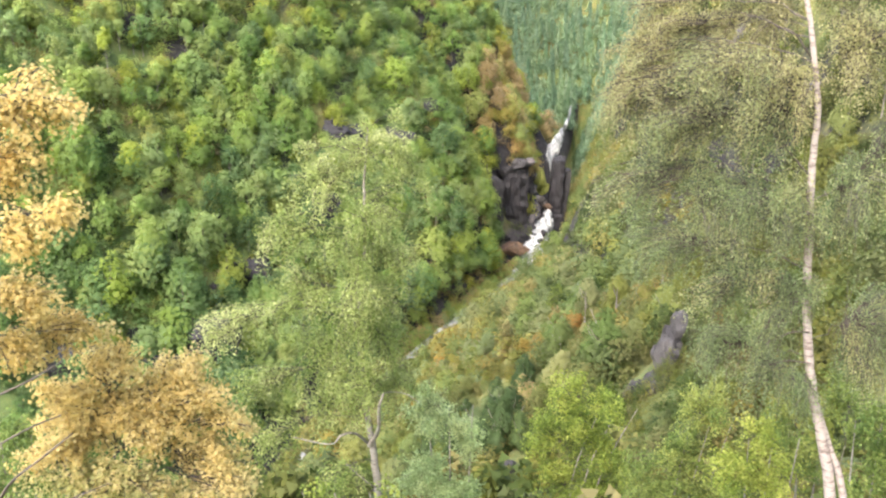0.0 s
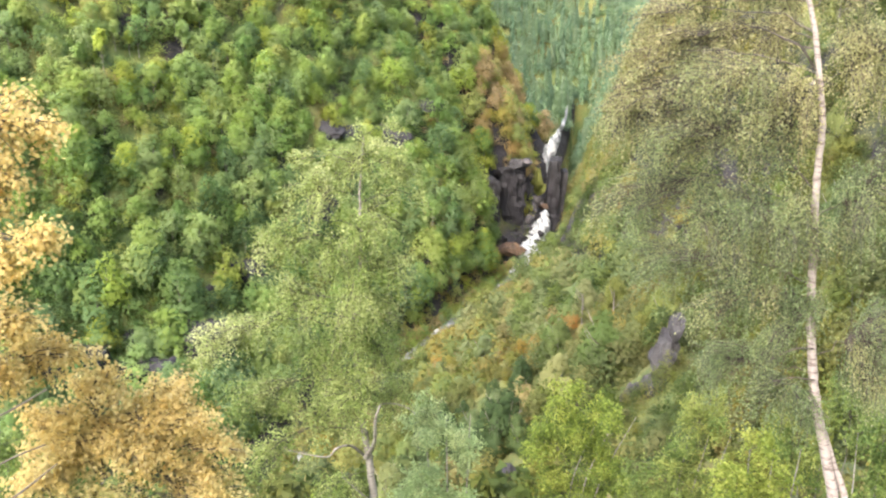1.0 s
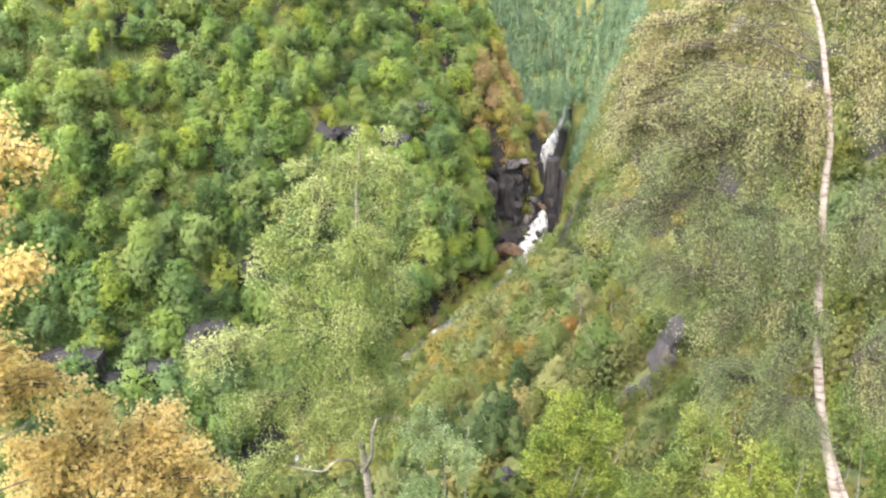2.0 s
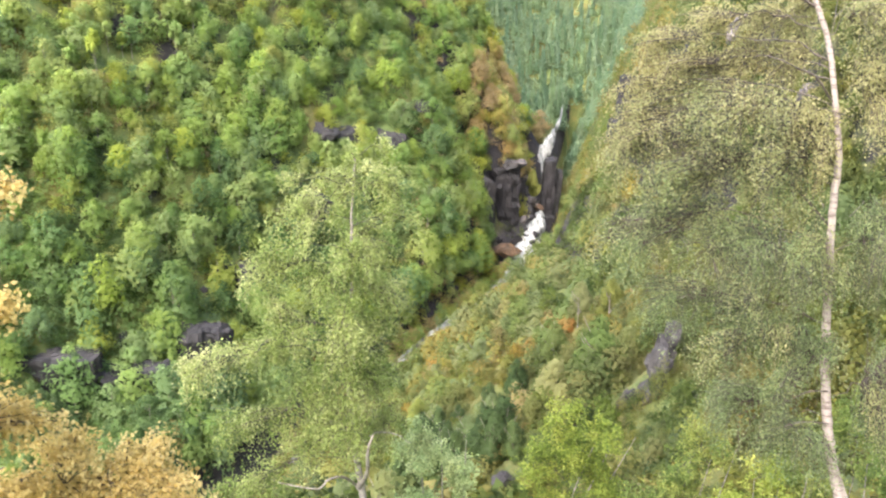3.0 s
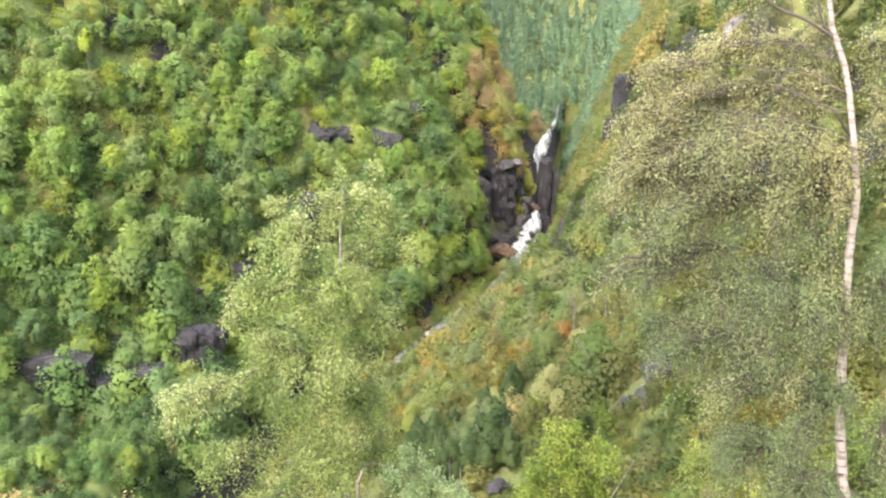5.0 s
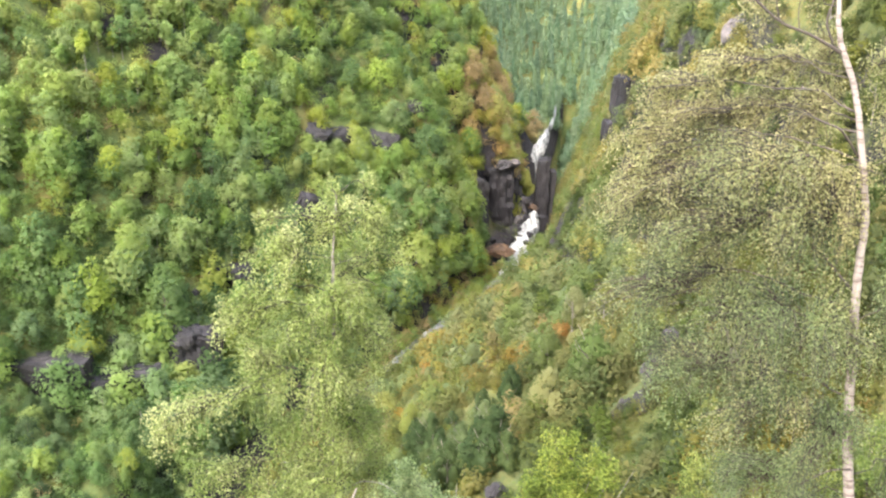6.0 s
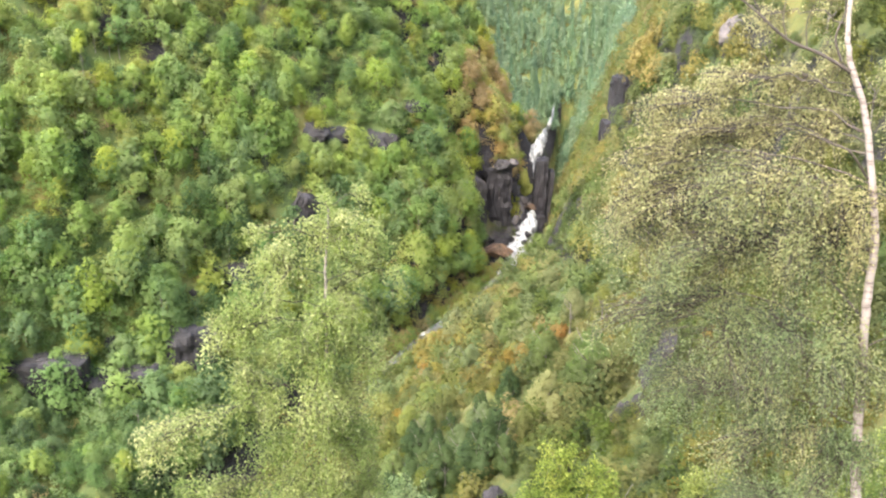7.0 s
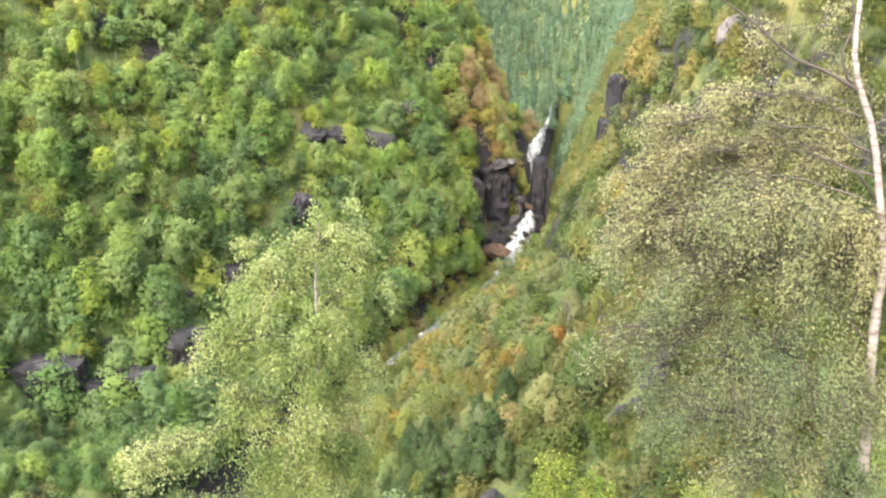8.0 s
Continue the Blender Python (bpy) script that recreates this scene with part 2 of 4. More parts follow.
def tube(points, radii, sides=8, rng=None, rough=0.0):
    """Vertices and quads of a tapered limb."""
    p, r = np.asarray(points, dtype=float), np.asarray(radii, dtype=float)
    d = np.gradient(p, axis=0)
    d /= np.linalg.norm(d, axis=1)[:, None] + 1e-9
    u = np.cross(d, np.where(np.abs(d[:, 2:3]) > 0.9, [[1.0, 0, 0]], [[0, 0, 1.0]]))
    u /= np.linalg.norm(u, axis=1)[:, None] + 1e-9
    v = np.cross(d, u)
    a = np.arange(sides) * 2 * np.pi / sides
    rr = np.repeat(r[:, None], sides, 1)
    if rng is not None:
        rr = rr * (1 + rough * rng.uniform(-1, 1, rr.shape))
    ring = p[:, None] + rr[..., None] * (np.cos(a)[None, :, None] * u[:, None] + np.sin(a)[None, :, None] * v[:, None])
    n = len(p)
    i, j = np.meshgrid(np.arange(n - 1), np.arange(sides), indexing="ij")
    j2 = (j + 1) % sides
    f = np.stack([i * sides + j, i * sides + j2, (i + 1) * sides + j2, (i + 1) * sides + j], -1).reshape(-1, 4)
    return ring.reshape(-1, 3), f


def joined(pieces):
    """Joins pieces of vertices and faces, and of normals where they have them."""
    o, fs = 0, []
    for piece in pieces:
        fs.append(np.asarray(piece[1]) + o)
        o += len(piece[0])
    out = (np.vstack([p[0] for p in pieces]), np.vstack(fs))
    return out + (np.vstack([p[2] for p in pieces]),) if len(pieces[0]) > 2 else out


def unit(v):
    return v / (np.linalg.norm(v, axis=1)[:, None] + 1e-9)


def leaf_frames(centres, rng, out, flat):
    """Three axes for each leaf: its face, which looks to the outer side of the crown, its length and its width."""
    n = len(centres)
    nor = unit(unit(rng.normal(size=(n, 3))) * (1 - flat) + out * flat)
    nor *= np.where(np.sum(nor * out, 1) < 0, -1.0, 1.0)[:, None]
    a = unit(np.cross(nor, rng.normal(size=(n, 3))))
    return nor, a, np.cross(nor, a)


def leaf_quads(centres, size, rng, out, flat=0.45, wide=0.8):
    """Pointed leaves, one folded quad each, partly turned towards out."""
    n = len(centres)
    nor, a, b = leaf_frames(centres, rng, out, flat)
    s = (size * rng.uniform(0.65, 1.3, n))[:, None]
    v = np.stack([centres - a * s * 0.5, centres - b * s * wide * 0.5 + a * s * 0.05, centres + a * s * 0.5 + nor * s * 0.12,
                  centres + b * s * wide * 0.5 + a * s * 0.05], 1).reshape(-1, 3)
    return v, np.arange(4 * n).reshape(-1, 4)


def leaf_sprays(centres, size, rng, out, flat=0.55, soft=0.94):
    """Small sprays of leaves for trees far off, one triangle each, shaded softly with their crown."""
    n = len(centres)
    nor, a, b = leaf_frames(centres, rng, out, flat)
    s = (size * rng.uniform(0.6, 1.4, n))[:, None]
    v = np.stack([centres - a * s * 0.5 - b * s * 0.45, centres + a * s * 0.55, centres - a * s * 0.4 + b * s * 0.5], 1).reshape(-1, 3)
    shade = unit(unit(out) * soft + nor * (1 - soft))
    return v, np.arange(3 * n).reshape(-1, 3), np.repeat(shade, 3, 0)


def turned(piece, angle, scale, place):
    """A piece of leaves turned about the vertical, scaled and set at its place."""
    c, s = math.cos(angle), math.sin(angle)
    spin = np.array(((c, s, 0), (-s, c, 0), (0, 0, 1)))
    moved = ((piece[0] * np.asarray(scale)) @ spin + np.asarray(place), piece[1])
    return moved + (piece[2] @ spin,) if len(piece) > 2 else moved


# ---- the ground ----
STREAM_Y = [-400, 0, 60, 107, 130, 150, 165, 180, 188, 200, 206, 222, 226, 233, 250, 270, 330, 420, 900]
STREAM_X = [-150, -72, -44, -28.6, -17.6, -3.5, 8, 16.5, 20, 25.4, 26, 27.6, 29, 33.2, 36, 40, 52, 75, 150]
STREAM_Z = [0, 12, 16, 22, 27.5, 33, 35.5, 37.2, 38.2, 43, 43.4, 43.6, 50, 57.5, 60, 62, 69, 84, 190]


def stream_x(y):
    return np.interp(y, STREAM_Y, STREAM_X)


def stream_z(y):
    return np.interp(y, STREAM_Y, STREAM_Z)


def wobble(x, y):
    """Uneven ground: a sum of turned waves."""
    z = 0
    for k, (w, a, ph) in enumerate(((31, 1.3, 0.3), (17, 0.9, 1.7), (9.1, 0.6, 4.1), (5.3, 0.4, 2.2), (3.1, 0.22, 5.0))):
        t = 0.9 + 1.37 * k
        z = z + a * np.sin((x * math.cos(t) + y * math.sin(t)) * 6.283 / w + ph + 1.3 * np.sin((x * math.sin(t) - y * math.cos(t)) * 6.283 / (w * 1.7)))
    return z


def ground_height(x, y):
    x, y = np.asarray(x, dtype=float), np.asarray(y, dtype=float)
    d, zb = x - stream_x(y), stream_z(y)
    toe_y = np.interp(x, [-2000, -400, -120, -54, -43, -30, 0, 12, 20, 29, 45, 80, 300], [-900, -120, 62, 107, 117, 128, 152, 172, 186, 222, 300, 420, 1000])
    toe_z = np.interp(x, [-54, 0, 12, 29, 45, 80], [44, 36, 40, 41, 56, 75])
    s = y - toe_y
    left = toe_z + np.where(s > 0, 1.2 * s, 0.14 * s)
    left = np.where(left > 112, 112 + (left - 112) * 0.5, left)
    left = np.minimum(left, np.interp(x, [-40, -20, 0, 10, 16, 22, 28, 40, 60, 90], [400, 120, 98, 88, 76, 62, 54, 56, 66, 80]))
    cliff = np.maximum(0, -d - 2.2 - np.interp(y, [178, 186, 199, 202], [0, 5, 6.5, 0]))
    left = np.minimum(left, zb + np.minimum(3.2 * cliff, 9 + 1.6 * cliff))
    spur = 59.6 + 0.7 * (x - 8) - 0.35 * (y - 85.3)
    wall = 50 + 2.5 * (x - 21.5 - (np.maximum(y, 128) - 150) * 0.2 - 3 * np.clip((y - 150) / 20, 0, 1))
    right = np.maximum(spur, wall)
    right = np.where(right > 94, 94 + (right - 94) * 0.55, right)
    right = np.minimum(right, zb + 2.6 * np.maximum(0, d - 2.2))
    z = np.where(d < 0, left, right)
    near = 94.6 - 0.42 * y - 1.0 * np.maximum(0, y - 21 - 0.25 * x) - 1.1 * np.maximum(0, -x - 6.5) + 0.18 * np.maximum(0, x - 4)
    z = np.maximum(z, near)
    far = 62 + 0.5 * (y - 318) + 0.1 * np.abs(x - 60)
    z = np.where(y > 300, np.maximum(z, far), z)
    z = np.where(z > 260, 260 + (z - 260) * 0.15, z)
    z = np.where(z < 14, 14 + (z - 14) * 0.05, z)
    damp = np.clip((np.abs(d) - 2.5) / 5, 0.12, 1) * np.where(z > near + 0.5, 1, 0.25)
    return z + wobble(x, y) * damp


def spread_axis(lo, hi, step, ends):
    core = np.arange(lo, hi + step * 0.5, step)
    a, out, grow = core[-1], [], step
    while a < ends[1]:
        grow *= 1.25
        a += grow
        out.append(a)
    b, pre, grow = core[0], [], step
    while b > ends[0]:
        grow *= 1.25
        b -= grow
        pre.append(b)
    return np.array(pre[::-1] + list(core) + out)


def build_ground():
    xs, ys = spread_axis(-95, 75, 1.1, (-3000, 3000)), spread_axis(-6, 300, 1.4, (-1500, 4000))
    gx, gy = np.meshgrid(xs, ys)
    v = np.stack([gx, gy, ground_height(gx, gy)], -1).reshape(-1, 3)
    nx, ny = len(xs), len(ys)
    i, j = np.meshgrid(np.arange(ny - 1), np.arange(nx - 1), indexing="ij")
    f = np.stack([i * nx + j, i * nx + j + 1, (i + 1) * nx + j + 1, (i + 1) * nx + j], -1).reshape(-1, 4)
    bed = np.clip((9.5 - np.abs(v[:, 0] - stream_x(v[:, 1]))) / 3.0, 0, 1) * np.clip((v[:, 1] - 166) / 8, 0, 1) * np.clip((240 - v[:, 1]) / 8, 0, 1)
    tagged(mesh_object("ground", v, f, GROUND, bed, smooth=True), "steep mossy valley sides with orange heath and gorge", "ground", kind="structure")


build_ground()


# ---- stream and falls ----
def ribbon(name, points, widths, lift, label, rough=0.35, seed=1):
    """Broken white water along a line, with a thickness and ragged edges."""
    rng = np.random.default_rng(seed)
    line = smooth_line(points, 8)
    n, m = len(line), 13
    sx, ys, sz = line.T
    widths = np.interp(np.linspace(0, 1, n), np.linspace(0, 1, len(widths)), widths)
    u = np.linspace(-1, 1, m)
    w = np.asarray(widths) * 0.5
    edge_l, edge_r = 1 + 0.35 * rng.uniform(-1, 1, n), 1 + 0.35 * rng.uniform(-1, 1, n)
    ww = np.where(u[None] < 0, edge_l[:, None], edge_r[:, None]) * w[:, None]
    x = sx[:, None] + u[None] * ww
    y = np.repeat(ys[:, None], m, 1) + rough * rng.uniform(-1, 1, (n, m))
    z = sz[:, None] + lift * (1 - 0.9 * u[None] ** 2) + rough * rng.uniform(-1, 1, (n, m))
    top = np.stack([x, y, z], -1)
    low = np.stack([x, y, z - 1.2], -1)
    v = np.concatenate([top.reshape(-1, 3), low.reshape(-1, 3)])
    i, j = np.meshgrid(np.arange(n - 1), np.arange(m - 1), indexing="ij")
    a = i * m + j
    f = np.stack([a, a + 1, a + m + 1, a + m], -1).reshape(-1, 4)
    k = np.arange(n - 1) * m
    o = n * m
    side = np.concatenate([np.stack([k, k + m, k + m + o, k + o], -1), np.stack([k + m - 1, k + m - 1 + o, k + 2 * m - 1 + o, k + 2 * m - 1], -1)])
    ob = mesh_object(name, v, np.vstack([f, side]), WATER, smooth=True)
    return tagged(ob, label, "water", kind="structure")


def run(ys):
    ys = np.asarray(ys, dtype=float)
    return np.stack([stream_x(ys), ys, stream_z(ys)], 1)


ribbon("water", run(np.arange(60, 127, 6)), [4.0, 3.6, 4.4, 3.2], 0.7, "narrow white mountain stream at the bottom of the gorge", 0.2, 1)
ribbon("water", run(np.arange(124, 189, 4)), [0.9, 0.8, 0.9, 1.6, 3.0], 0.2, "thin stream under the shrubs of the gorge", 0.15, 5)
ribbon("water", [(25.4, 203, 43.3), (24.8, 200, 43.0), (23.2, 197, 41.2), (21.7, 194, 39.9), (20.0, 190, 38.6), (19.0, 186, 38.0)], [1.4, 2.8, 4.0, 6.0, 7.4, 6.6], 0.8,
       "white foaming cascade over dark boulders", 0.4, 2)
ribbon("water", [(32.2, 234, 57.7), (31.6, 231.5, 57.1), (30.8, 230, 56.4), (28.9, 228, 53.5), (28.1, 227, 50.9), (27.5, 226, 47.3), (28.0, 225.5, 43.7)], [0.9, 1.5, 2.2, 2.9, 3.2, 1.8, 0.7], 0.8,
       "white waterfall dropping between dark rock faces", 0.3, 3)
ribbon("water", [(37.0, 252, 61.4), (36.2, 248, 60.8), (35.2, 243, 59.8), (34.0, 239, 59.0), (33.0, 236, 58.3)], [0.25, 0.6, 0.25, 0.7, 0.35], 0.4,
       "thin white upper fall in the wooded ravine", 0.25, 4)


# ---- rocks ----
def rock(place, size, mat, label, turn=0.0, seed=0, blocky=0.45, detail=4, lean=0.0):
    """A broken rock face: a block cut by random planes, then roughened."""
    rng = np.random.default_rng(seed)
    bm = bmesh.new()
    bmesh.ops.create_icosphere(bm, subdivisions=detail, radius=1.0)
    cuts = rng.normal(size=(14, 3))
    cuts /= np.linalg.norm(cuts, axis=1)[:, None]
    reach = rng.uniform(blocky, 0.9, 14)
    off = Vector(rng.uniform(-50, 50, 3))
    spin = Matrix.Rotation(turn, 3, "Z") @ Matrix.Rotation(lean, 3, "Y")
    for v in bm.verts:
        p = np.array(v.co)
        for c, r in zip(cuts, reach):
            over = p @ c - r
            if over > 0:
                p = p - c * over * 0.92
        q = Vector(p)
        post, bed = Vector((q.x * 3.4, q.y * 3.4, q.z * 0.9)), Vector((q.x, q.y, q.z * 5.5))
        q *= 1 + 0.16 * noise.noise(q * 1.7 + off) - 0.3 * abs(noise.noise(post + off)) - 0.12 * abs(noise.noise(bed + off)) + 0.05 * noise.noise(q * 11 + off)
        v.co = spin @ Vector((q.x * size[0], q.y * size[1], q.z * size[2])) * 1.2
    me = bpy.data.meshes.new("rock")
    bm.to_mesh(me)
    bm.free()
    me.materials.append(mat)
    ob = new("rock_outcrop", me)
    ob.location = place
    return tagged(ob, label, "rock", "rock outcrops of the gorge")


def cliff_block(place, size, mat, label, turn=0.0, seed=0, lean=0.0):
    """A block of a rock face: broken by upright joints and level beds into steps, with chipped edges."""
    rng = np.random.default_rng(seed)
    off = Vector(rng.uniform(-50, 50, 3))
    bm = bmesh.new()
    bmesh.ops.create_cube(bm, size=2.0)
    bmesh.ops.subdivide_edges(bm, edges=bm.edges[:], cuts=15, use_grid_fill=True)
    bm.normal_update()
    spin = Matrix.Rotation(turn, 3, "Z") @ Matrix.Rotation(lean, 3, "Y")
    moved = []
    for v in bm.verts:
        p = Vector((v.co.x * size[0], v.co.y * size[1], v.co.z * size[2]))
        joint = noise.cell(Vector((p.x / 1.3, p.y / 1.3, p.z / 5.5)) + off) - 0.5
        bed = noise.cell(Vector((p.x / 3.5, p.y / 3.5, p.z / 1.1 + 0.3 * p.x)) + off) - 0.5
        worn = noise.noise(p * 0.45 + off) * 0.9 + noise.noise(p * 1.6 + off) * 0.4
        q = p * (1 - 0.05 * v.co.length_squared) + v.normal * (0.34 * joint + 0.16 * bed + 0.75 * worn) * min(1.0, 0.3 * min(size))
        moved.append(spin @ q)
    for v, q in zip(bm.verts, moved):
        v.co = q
    me = bpy.data.meshes.new("rock")
    bm.to_mesh(me)
    bm.free()
    me.materials.append(mat)
    ob = new("rock_outcrop", me)
    ob.location = place
    return tagged(ob, label, "rock", "rock outcrops of the gorge")


DARK = "dark grey wet rock face above the stream"
LEDGE = "dark rock ledge between birches on the hillside"
CLEARINGS = []
GREY_BOULDER = "grey boulder between the waterfall and the cascade"
MOSS = "mossy boulder below the waterfall"
POOL = "dark boulder in the pool below the cascade"
PINK = "pinkish grey bare rock on the hillside"
GULLY_ROCK = "dark rock step in the gully below the spur"
CRAG = "streaked grey rock step on the heath spur"
ROCKS = [
    # place, half sizes, material, label, turn, clearing radius (0: none)
    ((17.6, 197.4, 56.6), (2.9, 2.6, 1.3), ROCK_MID, "jutting grey ledge over the dark rock face", 0.2, 4),
    ((14.6, 196.8, 54.9), (1.8, 2.2, 1.4), ROCK, "jutting grey ledge over the dark rock face", 0.6, 0),
    ((19.9, 196.4, 57.3), (1.1, 1.3, 0.9), ROCK_PALE, "jutting grey ledge over the dark rock face", 0.9, 0),
    ((20.6, 199.4, 50.6), (1.0, 1.6, 3.2), ROCK, DARK, 0.4, 0),
    ((22.2, 202.6, 44.9), (1.7, 1.3, 1.6), ROCK_PALE, GREY_BOULDER, 1.6, 0),
    ((21.2, 202.2, 43.6), (1.3, 1.1, 1.2), ROCK_GREY, GREY_BOULDER, 0.6, 0),
    ((23.4, 204.5, 46.4), (1.3, 1.2, 1.1), ROCK_PALE, GREY_BOULDER, 0.2, 0),
    ((22.0, 205.5, 48.0), (1.0, 1.1, 1.4), ROCK_GREY, GREY_BOULDER, 1.1, 0),
    ((25.4, 204.0, 44.6), (1.4, 1.1, 1.0), ROCK_RUST, GREY_BOULDER, 0.4, 0),
    ((24.0, 212, 49.8), (1.5, 1.6, 2.8), ROCK_MOSS, MOSS, 0.4, 0),
    ((25.2, 213, 47.0), (1.3, 1.4, 1.8), ROCK_MOSS, MOSS, 0.9, 0),
    ((15.4, 183.8, 40.2), (3.6, 2.0, 1.5), ROCK_RUST, "rust coloured boulder beside the cascade", 0.3, 5),
    ((12.2, 187.4, 42.4), (2.0, 1.6, 2.2), ROCK, POOL, 1.0, 3),
    ((18.4, 191, 40.2), (1.5, 1.2, 1.3), ROCK, POOL, 0.7, 0),
    ((23.4, 193, 41.2), (1.0, 0.9, 1.0), ROCK, POOL, 0.1, 0),
    ((23.2, 199.3, 43.0), (0.9, 0.8, 1.1), ROCK, POOL, 0.5, 0),
    ((20.9, 198.6, 42.6), (1.2, 1.0, 1.6), ROCK_PALE, GREY_BOULDER, 0.9, 0),
    ((22.6, 191.2, 39.6), (0.9, 0.7, 0.7), ROCK, POOL, 0.2, 0),
    ((17.8, 187.6, 39.4), (0.9, 0.8, 0.7), ROCK, POOL, 1.3, 0),
    ((-21.9, 161, 70.6), (6.0, 2.6, 2.2), ROCK, LEDGE, 0.1, 3.6),
    ((-17.4, 166, 69.0), (4.6, 2.6, 2.2), ROCK, LEDGE, 0.1, 4),
    ((-4.5, 178, 72.4), (4.4, 2.6, 2.2), ROCK, LEDGE, 0.2, 4),
    ((-9.7, 170, 66.8), (5.0, 2.8, 3.0), ROCK, LEDGE, -0.1, 3.6),
    ((-26.0, 147.5, 56.6), (3.8, 2.2, 2.0), ROCK, LEDGE, 0.5, 4),
    ((-46.0, 126, 56.0), (1.6, 1.2, 1.5), ROCK_PALE, LEDGE, 0.2, 1.6),
    ((-37.0, 130, 49.8), (1.8, 1.4, 2.0), ROCK, LEDGE, 0.1, 1.6),
    ((-55.6, 125.6, 65.6), (2.4, 1.5, 1.3), ROCK, LEDGE, 0.2, 1.6),
    ((-46.5, 118.6, 47.2), (2.2, 1.6, 2.2), ROCK, LEDGE, 0.3, 2),
    ((33.0, 76.8, 88.6), (1.7, 1.4, 1.8), ROCK_PALE, PINK, 0.1, 4),
    ((34.3, 99.8, 93.2), (1.9, 1.6, 3.0), ROCK_PALE, PINK, 0.3, 4),
    ((33.5, 83.5, 89.8), (1.2, 1.2, 1.4), ROCK, PINK, 0.5, 3),
    ((12.85, 43.9, 81.4), (0.42, 0.6, 1.1), ROCK_MID, CRAG, 0.3, 0.6),
    ((12.45, 43.7, 80.5), (0.5, 0.6, 1.0), ROCK, CRAG, 1.3, 0.6),
    ((12.75, 43.6, 79.6), (0.4, 0.6, 1.0), ROCK_MID, CRAG, 0.7, 0.6),
    ((12.1, 43.3, 79.5), (0.6, 0.7, 1.3), ROCK_MID, CRAG, 0.8, 0.6),
    ((11.95, 42.5, 78.6), (0.45, 0.6, 1.0), ROCK, CRAG, 0.2, 0.6),
    ((11.35, 42.6, 78.4), (0.6, 0.6, 0.9), ROCK_MID, CRAG, 1.1, 0.6),
    ((10.75, 42.9, 77.9), (0.5, 0.6, 0.8), ROCK, CRAG, 0.5, 0.6),
    ((10.3, 43.1, 77.6), (0.4, 0.5, 0.7), ROCK_MID, CRAG, 0.9, 0.6),
    ((4.60, 59.98, 64.46), (0.80, 0.60, 0.88), ROCK, GULLY_ROCK, 0.0, 0.9),
    ((5.71, 62.80, 64.08), (0.60, 0.60, 0.66), ROCK, GULLY_ROCK, 0.7, 0.9),
    ((2.94, 44.52, 72.53), (0.70, 0.60, 0.77), ROCK, GULLY_ROCK, 1.4, 0.9),
    ((3.67, 41.40, 73.94), (0.60, 0.60, 0.66), ROCK, GULLY_ROCK, 0.6, 0.9),
    ((5.0, 62, 62.8), (1.8, 1.5, 2.6), ROCK, "dark rock step on the heath spur", 0.2, 3),
]
for i, (place, size, mat, label, turn, clear) in enumerate(ROCKS):
    rock(place, size, mat, label, turn, seed=100 + i, detail=5 if max(size) > 5 else 4, lean=0.12 if i % 3 else -0.1)
    if clear:
        CLEARINGS.append((place[0], place[1], clear))

# scree of broken stones between the fall and the cascade, and boulders at the foot of the dark face
scree = np.random.default_rng(61)
for i in range(26):
    x, y = (scree.uniform(20.2, 25.0), scree.uniform(199.5, 209)) if i < 17 else (scree.uniform(12.8, 19.4), scree.uniform(187, 194.6))
    r = scree.uniform(0.45, 1.15)
    mat = (ROCK_MID, ROCK_PALE, ROCK, ROCK_GREY)[i % 4] if i < 17 else (ROCK, ROCK_MID)[i % 2]
    rock((x, y, float(ground_height(x, y)) + 0.35 * r + (scree.uniform(0, 2.2) if i < 17 else 0)), (r * 1.2, r, r * 0.8), mat, "broken wet boulder beside the cascade", scree.uniform(0, 3), seed=400 + i, detail=3)

